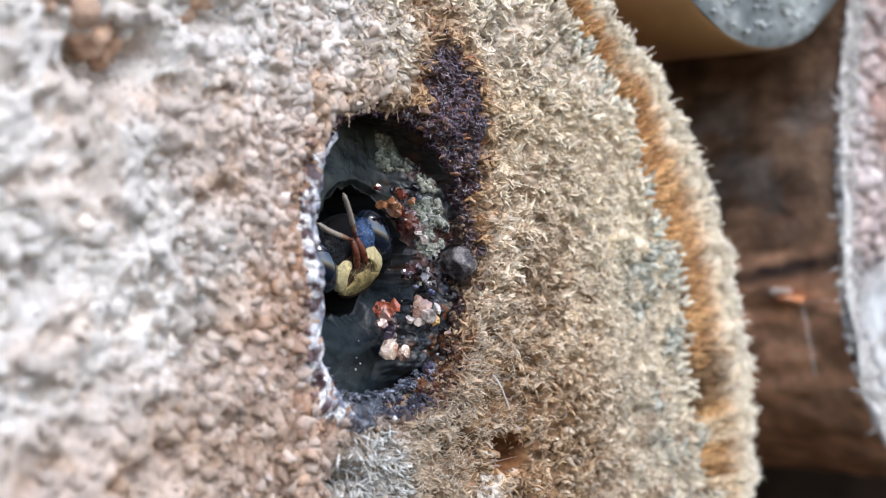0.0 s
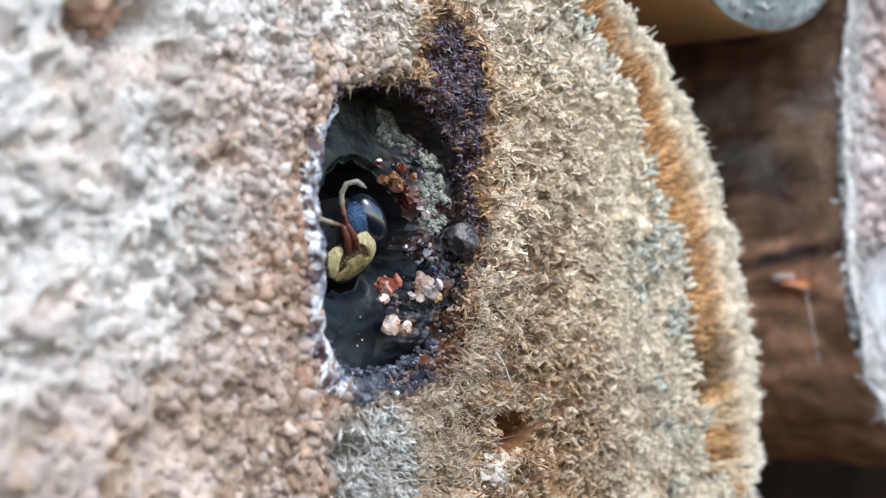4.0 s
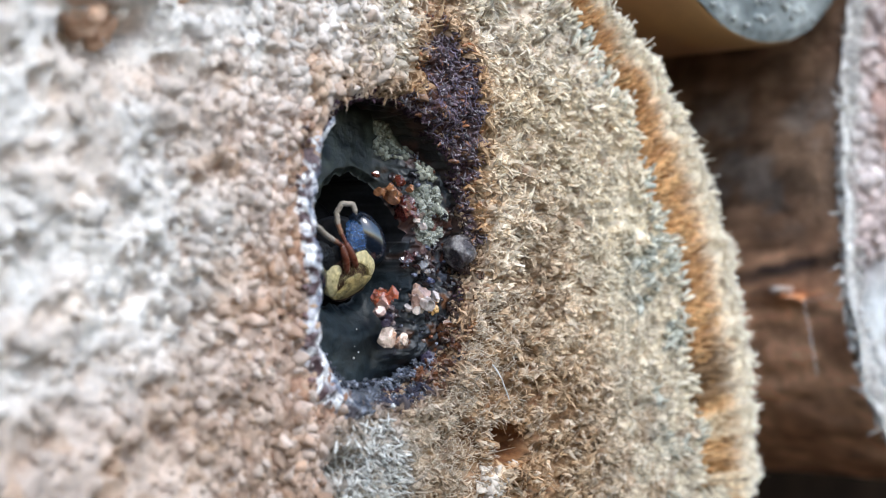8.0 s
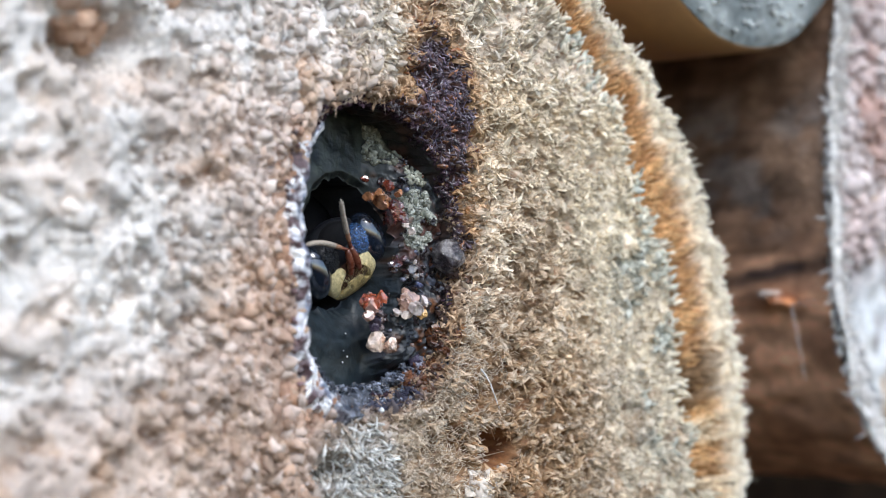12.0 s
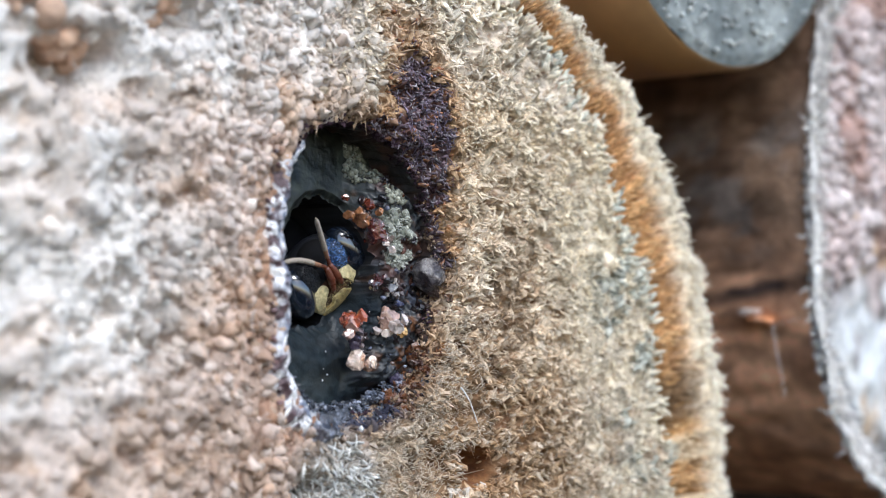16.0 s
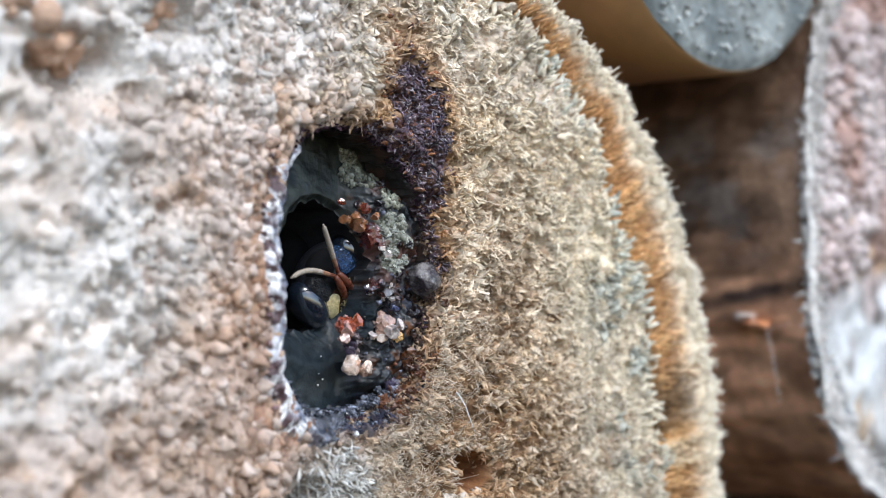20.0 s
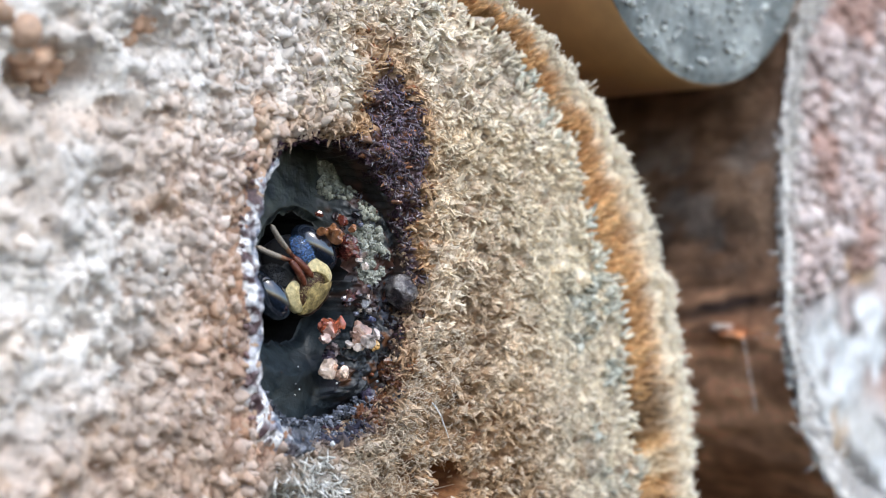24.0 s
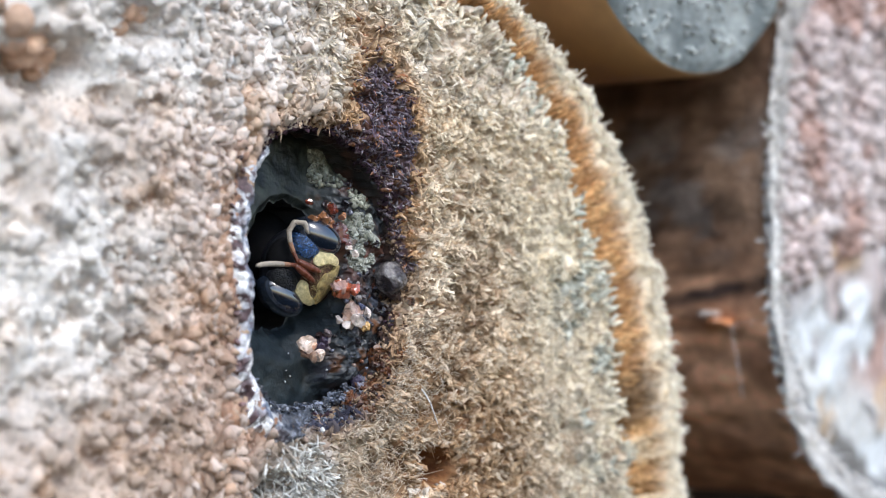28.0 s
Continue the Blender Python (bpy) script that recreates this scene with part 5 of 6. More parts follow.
t = mix((0.16, 0.18, 0.18), (0.30, 0.32, 0.31), step(0.3, 0.7, fbm(x, z, 1.5, 142)))
t = mix(t, (0.22, 0.24, 0.20), step(0.5, 0.7, vnoise(x, z, 3.0, 143)))
piece("cut_end", np.stack([x, y, z], -1).reshape(-1, 3), grid_faces(50, na), M_CANE_END, cane, "sooty grey cut end", colors=t.reshape(-1, 3))
g = np.random.default_rng(9)
q, e = g.uniform(np.pi, 2 * np.pi, 420), CANE_R * np.sqrt(g.uniform(0, 0.95, 420))
x, z = CANE_X + e * np.cos(q), CANE_Z + e * np.sin(q)
v, f, c = lumps(np.stack([x, CANE_Y - 0.05 + 0 * x, z], -1), g.uniform(0.03, 0.11, 420), np.tile((0.5, 0.52, 0.5), (420, 1)) * g.uniform(0.5, 1.3, (420, 1)), g, ICO1, 0.3)
piece("dust", v, f, M_GRAIN, cane, "pale dust grains", colors=c, kind="stuff")

# a rust-red flake and strands of spider silk on the neighbour's bark
crumb("bark_flake", (20.5, 1.15, -0.95), 0.55, (0.78, 0.33, 0.15), M_RESIN, "orange-red flake stuck on brown bark", 77, ICO2, 0.4, "", (1.6, 1.0, 0.6), 3, other=(0.82, 0.66, 0.58))

HAIR = [(4.07, -0.22, -2.63), (4.33, -0.3, -2.97), (4.51, -0.32, -3.37), (4.77, -0.22, -3.6)]
hairs = thing("loose_fibre", (HAIR[0][0], HAIR[0][1], HAIR[0][2]), "pale loose fibre lying on the frayed wood", "fibre")
t_ = np.linspace(0, 3, 22)
pts = np.stack([np.interp(t_, range(4), [q[k] for q in HAIR]) for k in range(3)], -1)
v, f = tube(pts + 0.02 * np.sin(t_ * 4)[:, None], 0.022 - 0.004 * t_, 7)
piece("strand", v, f, M_THREAD, hairs)

silk = thing("silk_thread", (20.6, 1.6, -1.6), "thin pale spider silk on brown bark", "silk")
for k_, (p0, p1, p2) in enumerate((((20.5, 0.75, -1.0), (20.3, 0.4, -2.0), (20.8, 0.45, -3.4)), ((20.5, 1.0, -0.9), (20.3, 0.5, -1.15), (20.5, -0.2, -0.9)))):
    t_ = np.linspace(0, 1, 14)[:, None]
    pts = np.array(p0) * (1 - t_) ** 2 + 2 * np.array(p1) * t_ * (1 - t_) + np.array(p2) * t_**2
    v, f = tube(pts, [0.012 - 0.004 * k_] * 14, 6)
    piece("strand", v, f, M_THREAD, silk)

# unseen boards added round the logs, to shut out sky and darken the gaps
def board(name, centre, size, label):
    bm = bmesh.new()
    bmesh.ops.create_cube(bm, size=1)
    bmesh.ops.scale(bm, vec=size, verts=bm.verts)
    bmesh.ops.translate(bm, vec=centre, verts=bm.verts)
    bmesh.ops.bevel(bm, geom=bm.edges[:], offset=0.8, segments=2, affect="EDGES")
    tagged(part(name, bm, M_BOARD, None), label, "wall", kind="structure")


board("wall_back", (16, LOG_LEN + 4.2, 8), (128, 8, 78), "unseen dark brown back board added to block light")
board("wall_right", (74, 33, 8), (8, 62, 78), "unseen dark brown side board added to block light")
board("wall_left", (-52, 33, 8), (8, 62, 78), "unseen dark brown side board added to block light")
board("floor", (11, 33, -27.0), (118, 62, 8), "unseen dark brown bottom board added to block light")
board("ceiling", (11, 33, 43.0), (118, 62, 8), "unseen dark brown top board added to block light")

# ---- the bee, gnawing its way out ----
# Its space: x from eye to eye, y to the crown, z out of the face; the feelers' root is its origin.
VIEW = look((-30.8, -29.3, -0.4), (0, -2.9, 0.6)).to_3x3().to_4x4()


def ball(name, at, semi, mat, parent, label="", turn=(0, 0, 0), shape=ICO4, bumpy=0.0):
    v, f = shape
    v = v * np.array(semi)
    if bumpy:
        v = v * (1 + bumpy * (np.random.default_rng(3).uniform(-1, 1, (len(v), 1))))
    m = np.array(Euler([radians(q) for q in turn]).to_matrix())
    return piece(name, v @ m.T + np.array(at), f, mat, parent, label, local=True)


BEE = 0.92
bee = thing("bee", (1.0, 1.1, 0.0), "small black bee with a yellow face in the gnawed tunnel", "bee")


def face_z(x, y):
    """How far the face stands out at a place of it; the feelers' sockets lie at y = 0."""
    return 0.05 - 0.25 * x**2 - 0.75 * np.minimum(y, 0) ** 2 - 0.2 * np.maximum(y, 0) ** 2


def face_patch(name, outline, mat, parent, label, thick=0.05):
    """A gently domed plate on the face, with a rounded outline."""
    o = np.array(outline)
    n, m = len(o), 64
    t = np.arange(m) * n / m
    i, w = t.astype(int), (t % 1)[:, None]
    p0, p1, p2, p3 = o[(i - 1) % n], o[i % n], o[(i + 1) % n], o[(i + 2) % n]
    rim = 0.5 * (2 * p1 + (p2 - p0) * w + (2 * p0 - 5 * p1 + 4 * p2 - p3) * w**2 + (3 * p1 - p0 - 3 * p2 + p3) * w**3)
    c = rim.mean(0)
    rows = []
    for s in np.linspace(0.02, 1, 14):
        q = c + (rim - c) * s
        rows.append(np.c_[q, face_z(q[:, 0], q[:, 1]) + thick * (1 - s**4) ** 0.5])
    rows.append(np.c_[rim, face_z(rim[:, 0], rim[:, 1]) - 0.25])
    v = np.concatenate(rows)
    f = grid_faces(len(rows), m).tolist() + [list(range(m))[::-1]]
    return piece(name, v, f, mat, parent, label, local=True)


head = ball("head", (0, 0.36, -0.66), (1.08, 0.96, 0.60), M_CHITIN, bee, "black head capsule", bumpy=0.006)
ball("forehead", (0.0, 0.80, -0.46), (0.62, 0.52, 0.36), M_DULL, head, "black forehead", bumpy=0.01)
for side_ in (1, -1):
    ball("eye", (0.92 * side_, 0.38, -0.45), (0.47, 0.76, 0.54), M_EYE, head, "glossy grey-black compound eye", (0, 0, 4 * side_))
    # sky reflection is coloured into the right brow, shade into the left
    shine = M_FRONS if side_ > 0 else M_CHITIN
    brow = ball("brow", (0.57 * side_, 0.58, -0.34), (0.42, 0.48, 0.36), shine, head, "pitted brow with the sky's reflection painted blue" if side_ > 0 else "pitted brow left dark as in shade", bumpy=0.02)
    u_ = np.random.default_rng(77).uniform(-1, 1, (620, 2))
    u_ = u_[(u_**2).sum(1) < 0.9]
    v, f, c = lumps(np.stack([side_ * (0.57 + 0.42 * u_[:, 0]), 0.58 + 0.48 * u_[:, 1], -0.34 + 0.355 * np.sqrt(1 - (u_**2).sum(1))], -1), np.random.default_rng(78).uniform(0.016, 0.034, len(u_)), np.ones((len(u_), 3)), np.random.default_rng(79), ICO1, 0.1)
    piece("brow_grain", v, f, shine, brow, "glossy grain of the brow", kind="stuff", local=True)
    face_patch("cheek_patch", [(0.25 * side_, 0.20), (0.30 * side_, 0.27), (0.45 * side_, 0.29), (0.60 * side_, 0.25), (0.70 * side_, 0.12), (0.75 * side_, -0.12), (0.74 * side_, -0.36), (0.66 * side_, -0.50), (0.56 * side_, -0.50), (0.52 * side_, -0.40), (0.49 * side_, -0.22), (0.38 * side_, -0.03), (0.27 * side_, 0.08)], M_YELLOW, head, "yellow patch beside the eye", 0.012)
    t_ = np.linspace(0, 1, 9)
    v, f = tube(np.stack([side_ * (0.44 - 0.34 * t_**1.5), -0.66 - 0.16 * np.sin(t_ * 1.5), -0.62 + 0.14 * np.sin(t_ * 2.6)], -1), 0.11 * (1 - 0.6 * t_), 10)
    piece("mandible", v, f, M_JAW, head, "dark brown jaw", local=True)
face_patch("clypeus", [(-0.19, -0.22), (0.0, -0.20), (0.19, -0.22), (0.27, -0.34), (0.40, -0.44), (0.56, -0.50), (0.60, -0.60), (0.44, -0.72), (0.20, -0.80), (-0.20, -0.80), (-0.44, -0.72), (-0.60, -0.60), (-0.56, -0.50), (-0.40, -0.44), (-0.27, -0.34)], M_OLIVE, head, "olive-yellow lower face", 0.022)
ball("face_plate", (0, 0.06, -0.42), (0.82, 0.66, 0.40), M_FACE, head, "dark rust-brown middle of the face", shape=ICO3, bumpy=0.02)
ball("labrum", (0, -0.80, -0.58), (0.26, 0.10, 0.11), M_JAW, head, "dark upper lip", (30, 0, 0), ICO3, 0.02)
ball("thorax", (0.0, 0.6, -2.7), (1.15, 1.05, 1.35), M_DULL, bee, "black thorax deep in the tunnel", shape=ICO3, bumpy=0.01)
g = np.random.default_rng(21)
n = 520
hx, hy = g.uniform(-0.6, 0.6, n), g.uniform(-0.58, 0.1, n)
base = np.stack([hx, hy, face_z(hx, hy) + 0.02], -1)
way = np.stack([0.4 * hx + g.normal(0, 0.25, n), -0.8 + g.normal(0, 0.25, n), 0.35 + 0 * hx], -1)
v, f, c = spines(base, way, g.uniform(0.02, 0.07, n), g.uniform(0.002, 0.004, n), g.normal(0, 0.2, (n, 3)), np.ones((n, 3)), 3, 0.3)
piece("face_hair", v, f, M_HAIR, head, "short golden face hairs", kind="stuff", local=True)
# the feelers' elbows lie above and before their sockets
for ob in bee.children_recursive:
    ob.data.transform(Matrix.Scale(BEE, 4) @ Matrix.Translation(mm(0, -0.76, -0.12)))
SCAPE_TIP = {}
FLAG = {}
SEG = 0.25
BENDS = (0.03, 0.07, 0.20, 0.34, 0.36)
for side_ in (1, -1):
    t_ = np.linspace(0, 1, 10)
    v, f = tube(BEE * np.stack([side_ * (0.15 - 0.09 * t_), -0.76 + 0.76 * t_, -0.08 + 0.10 * t_ + 0.07 * np.sin(3.14 * t_)], -1), 0.064 + 0.028 * np.sin(t_ * 3.0), 12)
    piece("scape", v, f, M_RUST, bee, "rust-red base of the feeler", local=True)
    SCAPE_TIP[side_] = (0.06 * side_, 0.0, 0.02)
    # the feeler, as six short lengths of beads, each along its own x
    FLAG[side_] = []
    for k_ in range(6):
        s_ = np.linspace(-0.02, SEG + 0.02, 17)
        rad_ = (0.050 + 0.008 * min(k_, 2) - 0.003 * max(k_ - 3, 0)) * (0.90 + 0.12 * np.abs(np.sin(s_ / SEG * np.pi * 2)))
        if k_ == 5:
            rad_ = rad_ * (1 - 0.6 * step(0.6 * SEG, SEG, s_))
        v, f = tube(np.stack([s_, 0 * s_, 0 * s_], -1), rad_, 14)
        FLAG[side_].append(piece("feeler_joint", v, f, (M_RUST, M_MID)[k_] if k_ < 2 else M_PALE, bee, "reddish base of the feeler" if k_ < 2 else "pale grey ringed feeler", local=True))

# seconds, place of the feelers' root, turn of the face in the view (eye line, turn aside, nod)
HEAD = [
    (0, 0.52, 1.10, 0.69, 25, 38, 4),
    (0.5, 0.72, 1.10, 0.74, 25, 38, 4),
    (1, 0.59, 1.10, 0.69, 25, 38, 4),
    (1.5, 0.82, 1.10, 0.66, 25, 37, 5),
    (2, 0.67, 1.10, 0.54, 25, 37, 5),
    (2.5, 0.35, 1.05, 0.51, 26, 36, 6),
    (3, 0.22, 1.00, 0.51, 27, 34, 8),
    (3.5, 0.22, 1.00, 0.36, 27, 34, 8),
    (4, 0.06, 1.00, 0.41, 27, 34, 8),
    (4.5, 0.14, 1.00, 0.51, 27, 34, 8),
    (6.5, 0.07, 1.00, 0.22, 27, 34, 8),
    (7, -0.03, 1.00, 0.20, 27, 34, 8),
    (7.5, -0.12, 1.00, 0.21, 27, 34, 8),
    (8, 0.13, 1.00, 0.26, 27, 34, 8),
    (8.5, 0.37, 1.02, 0.35, 27, 34, 8),
    (9, 0.45, 1.03, 0.42, 27, 34, 8),
    (9.5, 0.40, 1.04, 0.38, 27, 34, 8),
    (10, 0.27, 1.06, 0.42, 27, 34, 8),
    (10.5, 0.48, 1.07, 0.41, 28, 36, 10),
    (11, 0.57, 1.09, 0.37, 29, 37, 11),
    (11.5, 0.77, 1.11, 0.25, 30, 38, 12),
    (12, 0.80, 1.12, 0.28, 31, 40, 14),
    (12.5, 0.72, 1.14, 0.13, 32, 42, 15),
    (13, 0.82, 1.15, 0.18, 33, 44, 16),
    (13.5, 0.76, 1.18, 0.49, 35, 44, 14),
    (15.5, 0.97, 1.24, 0.41, 37, 40, 12),
    (16, 0.90, 1.27, 0.31, 40, 40, 12),
    (16.5, 0.87, 1.30, 0.52, 42, 41, 12),
    (17, 1.29, 1.27, 0.50, 44, 41, 11),
    (17.5, 1.36, 1.28, 0.36, 44, 41, 11),
    (18, 1.42, 1.29, 0.35, 45, 41, 11),
    (18.5, 1.58, 1.30, 0.46, 46, 41, 11),
    (19, 1.52, 1.31, 0.29, 46, 41, 11),
    (19.5, 1.42, 1.32, 0.16, 46, 41, 11),
    (20, 1.42, 1.33, 0.22, 47, 41, 11),
    (20.5, 1.55, 1.34, 0.36, 47, 41, 11),
    (21, 1.51, 1.35, 0.26, 48, 41, 11),
    (21.5, 1.38, 1.36, 0.47, 48, 41, 11),
    (22, 1.27, 1.37, 0.55, 48, 41, 11),
    (22.3, 0.19, 1.20, 0.79, 42, 34, -4),
    (22.5, 0.05, 1.10, 0.96, 41, 30, -6),
    (24.5, 0.39, 1.02, 0.81, 44, 30, -4),
    (24.8, 0.31, 1.01, 0.98, 46, 29, -3),
    (25, 0.03, 1.00, 0.94, 48, 28, -3),
    (25.2, 0.25, 0.99, 1.06, 58, 28, -3),
    (25.5, 0.46, 0.97, 0.91, 74, 27, -3),
    (25.8, 0.21, 0.95, 0.88, 75, 27, -3),
    (26, 0.25, 0.93, 0.76, 75, 27, -3),
    (26.3, 0.35, 0.91, 0.63, 76, 27, -3),
    (26.5, 0.21, 0.90, 0.59, 76, 27, -3),
    (26.8, 0.24, 0.88, 0.60, 74, 27, 0),
    (27, 0.21, 0.87, 0.65, 73, 27, 2),
    (27.3, 0.37, 0.85, 0.40, 69, 28, 4),
    (27.5, 0.52, 0.83, 0.51, 67, 28, 6),
    (27.8, 0.55, 0.81, 0.47, 63, 28, 9),
    (28, 0.59, 0.80, 0.44, 60, 28, 11),
]
# seconds; for each feeler its heading in the view, its lean to the eye, the whole curl of it
FEEL = [
    (0.0, 100, 46, 5, 158, 58, -10), (1.0, 104, 46, 5, 160, 57, -10), (2.0, 98, 45, -15, 160, 57, -10),
    (3.0, 104, 20, -130, 160, 58, -10), (4.5, 106, 15, -150, 165, 58, -10), (7.0, 118, 10, -190, 140, 66, -10),
    (8.0, 114, 12, -185, 145, 66, -10), (9.0, 107, 12, -170, 152, 58, 10), (10.0, 107, 18, -130, 160, 58, 10),
    (11.0, 102, 45, -20, 165, 55, 15), (13.0, 100, 42, 10, 155, 55, 30), (13.5, 118, 45, 0, 160, 55, 15),
    (15.5, 98, 45, 0, 155, 55, 25), (17.0, 114, 42, 0, 170, 51, 20), (18.5, 108, 40, 0, 165, 51, 35),
    (19.5, 104, 40, 0, 162, 51, 40), (20.5, 106, 40, 0, 160, 51, 40), (22.0, 106, 40, 0, 160, 51, 35),
    (22.4, 125, 55, 0, 160, 62, 0), (24.5, 125, 58, -10, 160, 62, -10), (25.0, 128, 58, -10, 160, 62, -10),
    (25.5, 142, 55, -10, 175, 58, 0), (26.3, 138, 55, -10, 178, 58, 0), (26.8, 125, 25, -80, 185, 57, 10),
    (27.5, 118, 10, -140, 180, 58, 10), (28.0, 114, 5, -185, 175, 58, 10),
]


def turned(*degrees):
    return Euler([radians(q) for q in degrees], "XYZ").to_matrix().to_4x4()


def head_turn(line, aside, nod):
    return VIEW @ turned(0, aside, 0) @ turned(nod, 0, 0) @ turned(0, 0, line)


def between(rows, t):
    ts = [r[0] for r in rows]
    return [float(np.interp(t, ts, [r[k] for r in rows])) for k in range(1, len(rows[0]))]


def motions():
    walk(bee, [(t, Matrix.Translation(mm(x, y, z)) @ head_turn(a, b, c)) for t, x, y, z, a, b, c in HEAD])
    times = sorted({r[0] for r in FEEL} | {r[0] for r in HEAD})
    for k, side_ in ((0, 1), (1, -1)):
        rows = [[] for _ in range(6)]
        for t in times:
            val = between(FEEL, t)
            to, lean, curl = val[3 * k:3 * k + 3]
            x, y, z, a, b, c = between(HEAD, t)
            m = head_turn(a, b, c).inverted() @ VIEW @ turned(0, 0, to) @ turned(0, -lean, 0)
            m = Matrix.Translation(mm(*SCAPE_TIP[side_])) @ m
            for q in range(6):
                rows[q].append((t, m))
                m = m @ Matrix.Translation(mm(SEG, 0, 0)) @ turned(0, 0, curl * BENDS[q] if q < 5 else 0)
        for q in range(6):
            walk(FLAG[side_][q], rows[q])
    for ob, rows in PUSHED:
        x0, y0, z0 = ob.location / MM
        walk(ob, [(t, pose((x0 + x) * MM, (y0 + y) * MM, (z0 + z) * MM, 0, r, 0)) for t, x, y, z, r in rows])


# crumbs that the bee shoves about: seconds, shift, turn
PUSHED = [
    (loose_red, [(0, 0, 0, 0, 0), (22.4, 0, 0, 0, 0), (24.5, 0.05, -0.2, 0.46, 15), (25.0, 0.0, -0.25, 0.80, 25), (25.5, 0.62, -0.25, 1.0, 45), (26.3, 0.74, -0.25, 1.06, 45), (27.0, 0.8, -0.25, 1.05, 45), (27.5, 0.85, -0.25, 0.84, 60), (28.0, 0.66, -0.25, 0.81, 60)]),
    (loose_pink, [(0, 0, 0, 0, 0), (22.6, 0, 0, 0, 0), (25.0, -0.02, 0, 0.1, 5), (26.5, 0.0, 0, 0.22, 10), (28.0, 0.03, 0, 0.22, 15)]),
    (loose_amber, [(0, 0, 0, 0, 0), (22.6, 0, 0, 0, 0), (25.0, 0.0, 0, 0.1, 5), (28.0, 0.03, 0, 0.2, 15)]),
    (loose_dark, [(0, 0, 0, 0, 0), (22.6, 0, 0, 0, 0), (25.0, 0.1, 0, 0.0, 10), (28.0, 0.15, 0, 0.0, 10)]),
    (loose_pale, [(0, 0, 0, 0, 0), (22.4, 0, 0, 0, 0), (24.5, -0.1, -0.05, 0.3, 10), (25.0, -0.3, -0.05, 0.45, 25), (26.5, -0.45, -0.05, 0.5, 30), (28.0, -0.45, -0.05, 0.4, 40)]),
]

# ---- chips, grains and splinters that can be told apart ----
g = np.random.default_rng(77)


def shared_meshes(name, shapes, tones, mat):
    """One mesh for each shape and tone."""
    return {(i, j): made(name, v, f, mat, True, np.tile(t, (len(v), 1))) for i, (v, f) in enumerate(shapes) for j, t in enumerate(tones)}


def strewn(name, shapes, tones, mat, parent, label, places, ways, sizes, wanted):
    """Pieces on shared meshes, each of the tone nearest to the one wanted there."""
    base = shared_meshes(name, shapes, tones, mat)
    meshes = {k: o.data for k, o in base.items()}
    for o in base.values():
        bpy.data.objects.remove(o)
    o0 = np.array(origin(parent))
    for p, w, sz, t in zip(places, ways, sizes, wanted):
        j = int(np.argmin(((np.array(tones) - t) ** 2).sum(1)))
        ob = new(name, meshes[(int(g.integers(len(shapes))), j)])
        ob.parent = parent
        turn = Vector(w).to_track_quat("X", "Z").to_matrix().to_4x4() @ Matrix.Rotation(g.uniform(0, 6.28), 4, "X")
        ob.matrix_basis = Matrix.Translation(mm(*(p - o0))) @ turn @ Matrix.Diagonal((sz, sz, sz, 1))
        tagged(ob, label)


def chip_shape(seed, long=1.0, wide=0.35, thin=0.18):
    q = np.random.default_rng(seed)
    v, f = ICO1
    v = v * (long, wide, thin) * (1 + 0.25 * q.uniform(-1, 1, (len(v), 1)))
    v = v + np.stack([0 * v[:, 0], 0.25 * v[:, 0] ** 2 * q.uniform(-1, 1), 0.25 * v[:, 0] ** 2 * q.uniform(-1, 1)], -1)
    return v, f


CHIP_TONES = [(0.66, 0.56, 0.43), (0.53, 0.40, 0.28), (0.40, 0.27, 0.16), (0.74, 0.68, 0.58)]
x, z = g.uniform(3.4, 8.0, 900), g.uniform(-5.0, 5.2, 900)
keep = (hole_reach(x, z) > 1.1) & (stain(x, z) > 1.2)
x, z = x[keep][:300], z[keep][:300]
n = len(x)
ways = np.stack([0.75 + g.normal(0, 0.3, n), -0.5 + g.normal(0, 0.2, n), 0.2 + g.normal(0, 0.45, n)], -1)
strewn("wood_chip", [chip_shape(q) for q in range(4)], CHIP_TONES, M_CHIP, log, "", on_face(x, z, 0.07), ways, g.uniform(0.08, 0.15, n), wood_tone(x, z))

x, z = g.uniform(-6.0, -1.7, 900), g.uniform(-5.0, 5.0, 900)
keep = log_reach(x, z) < 0.97
x, z = x[keep][:300], z[keep][:300]
n = len(x)
at = on_face(x, z, 0.0)
at[:, 1] -= lumpy(x, z)[0] - 0.03
strewn("wood_lump", [chip_shape(q, 1.1, 0.75, 0.7) for q in range(10, 14)], [(0.68, 0.65, 0.62), (0.72, 0.66, 0.63), (0.55, 0.45, 0.38), (0.42, 0.30, 0.22)], M_CHIP, log, "", at, g.normal(0, 0.4, (n, 3)) + (0.1, -0.8, 0), g.uniform(0.08, 0.15, n), wood_tone(x, z))

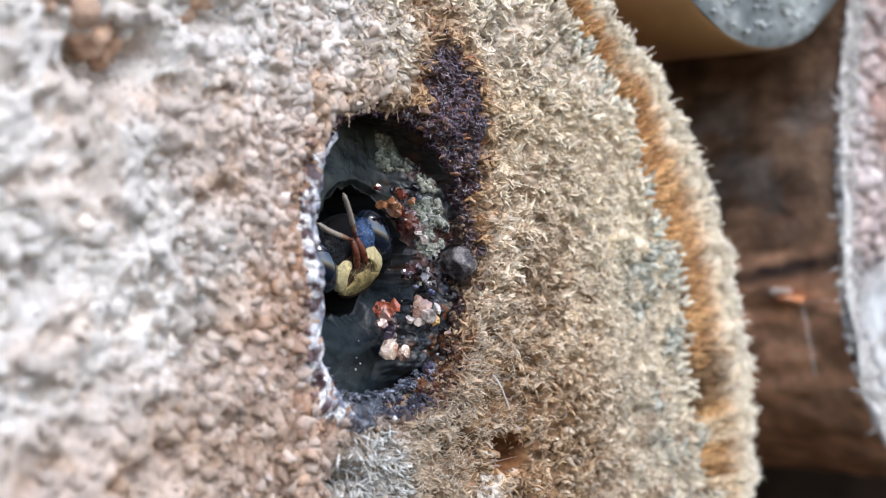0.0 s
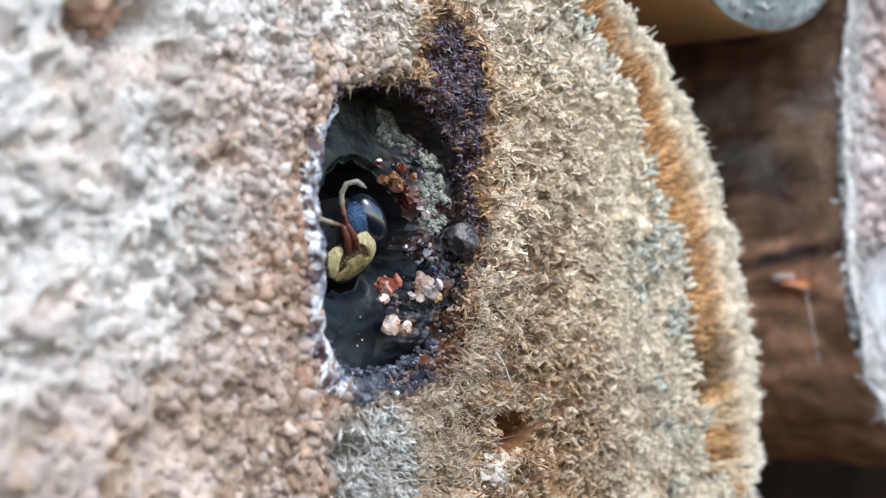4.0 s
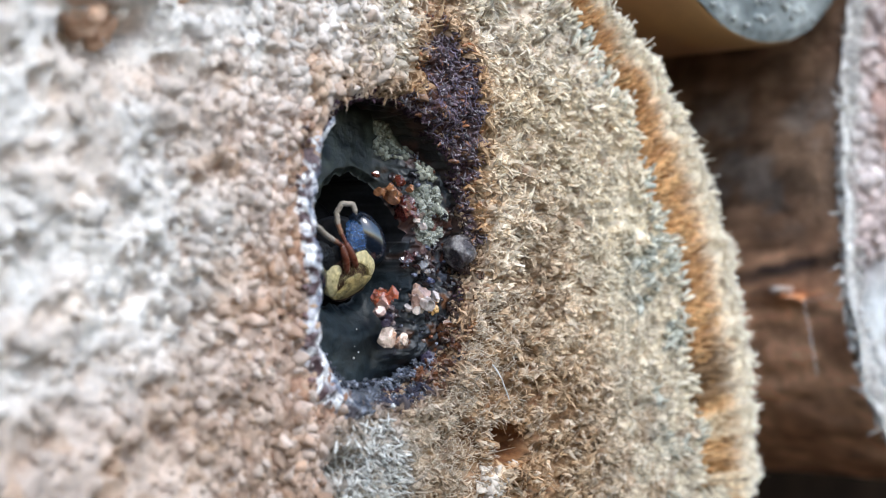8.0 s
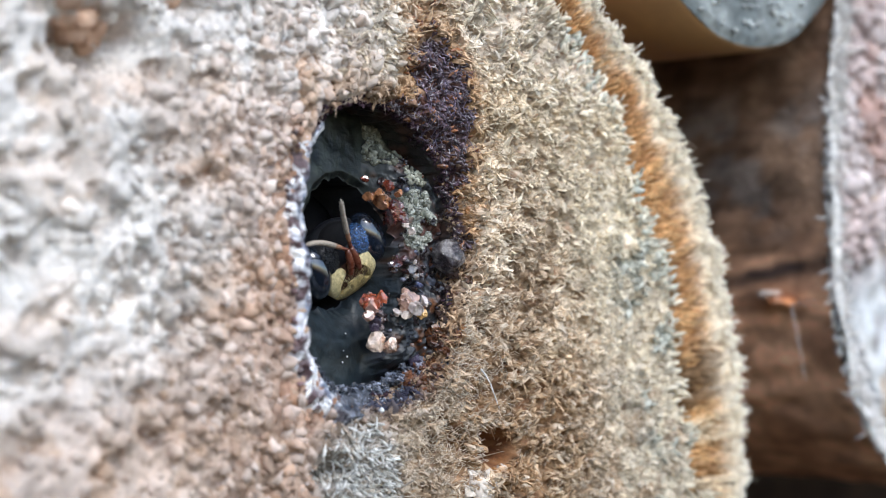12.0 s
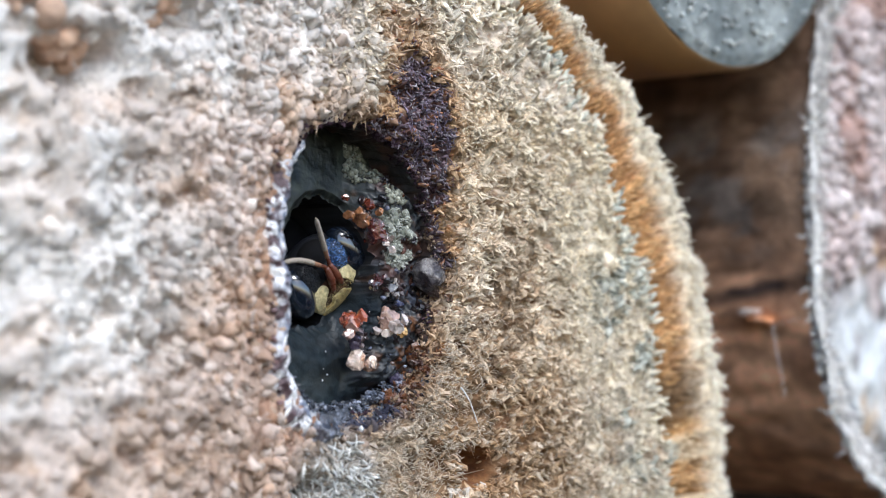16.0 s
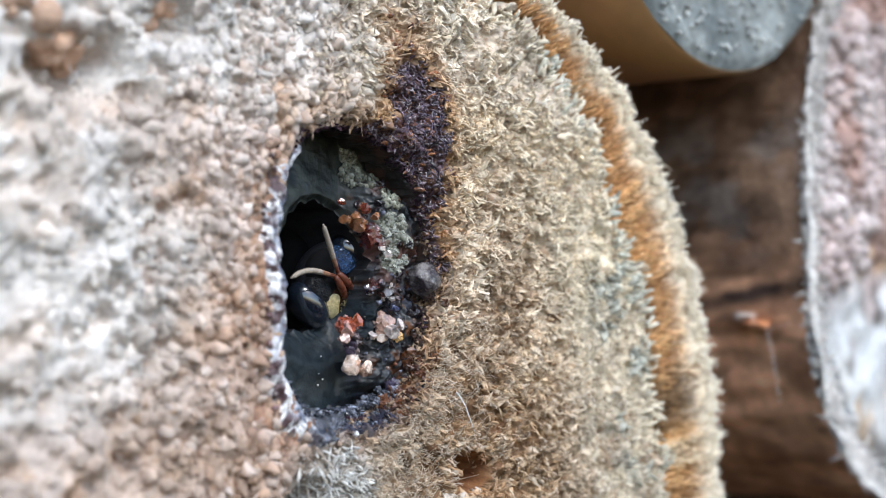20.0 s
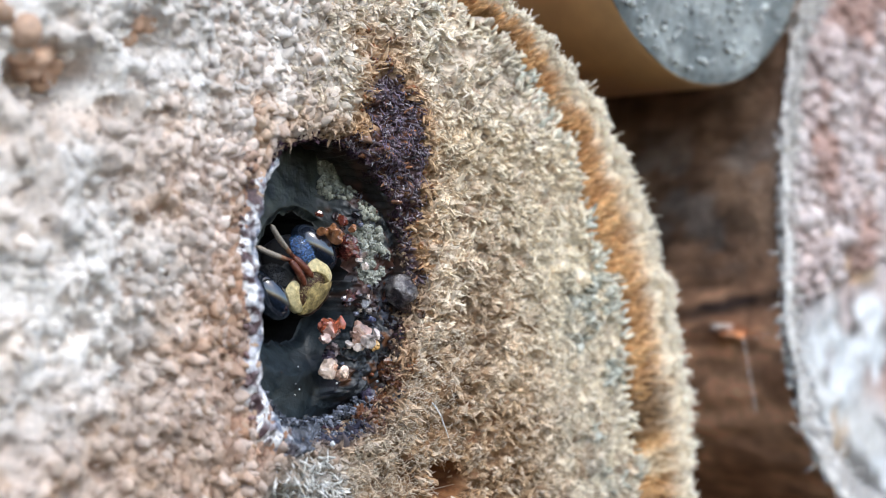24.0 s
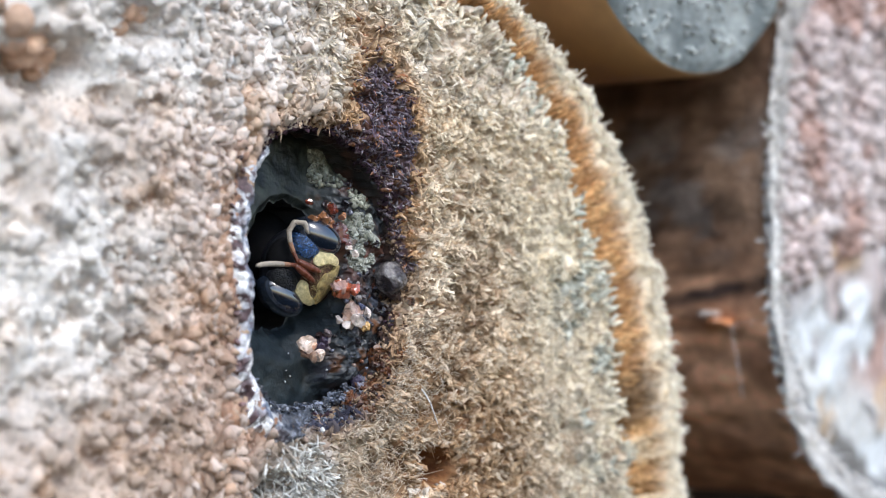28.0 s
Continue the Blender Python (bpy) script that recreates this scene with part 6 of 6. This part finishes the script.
n = 160
a = g.uniform(-0.6, 1.5, n)
at = on_ring(a, ring_in(a) + g.uniform(-0.5, 0.05, n), -0.14 + 0.08 * g.uniform(-1, 1, n))
ways = outward(a) + g.normal(0, 0.25, (n, 3)) + (0.2, -0.3, 0.05)
strewn("splinter", [chip_shape(q, 1.0, 0.22, 0.16) for q in range(20, 24)], [(0.64, 0.59, 0.48), (0.55, 0.54, 0.45)], M_CHIP, log, "", at, ways, g.uniform(0.09, 0.22, n), mix((0.64, 0.59, 0.48), (0.55, 0.54, 0.45), fbm(at[:, 0], at[:, 2], 1.4, 9) > 0.52))

x, z = g.uniform(1.9, 3.5, 1200), g.uniform(-2.6, 2.6, 1200)
keep = (crusted(x, z) > 0.5) & (hole_reach(x, z) < 0.97) & (grit_at(x, z) < 0.3)
x, z = x[keep][:45], z[keep][:45]
n = len(x)
strewn("resin_flake", [chip_shape(q, 0.9, 0.7, 0.5) for q in range(30, 34)], [(0.030, 0.022, 0.024), (0.13, 0.045, 0.022), (0.12, 0.13, 0.18), (0.34, 0.24, 0.20)], M_FLAKE, plug, "", np.stack([x, plug_y(x, z) - 0.03, z], -1), g.normal(0, 1, (n, 3)), g.uniform(0.05, 0.12, n), np.array([(0.030, 0.022, 0.024), (0.13, 0.045, 0.022), (0.12, 0.13, 0.18), (0.34, 0.24, 0.20)])[g.choice(4, n, p=(0.7, 0.14, 0.12, 0.04))])

x, z = g.uniform(1.9, 3.4, 900), g.uniform(0.2, 2.9, 900)
keep = (grit_at(x, z) > 0.6) & (hole_reach(x, z) < 0.96)
x, z = x[keep][:110], z[keep][:110]
n = len(x)
strewn("grit_grain", [chip_shape(q, 0.9, 0.8, 0.6) for q in range(40, 44)], [(0.17, 0.18, 0.145), (0.27, 0.275, 0.235)], M_CHIP, plug, "", np.stack([x, plug_y(x, z) - 0.03, z], -1), g.normal(0, 1, (n, 3)), g.uniform(0.06, 0.13, n), np.array([(0.17, 0.18, 0.145), (0.27, 0.275, 0.235)])[g.integers(0, 2, n)])

motions()
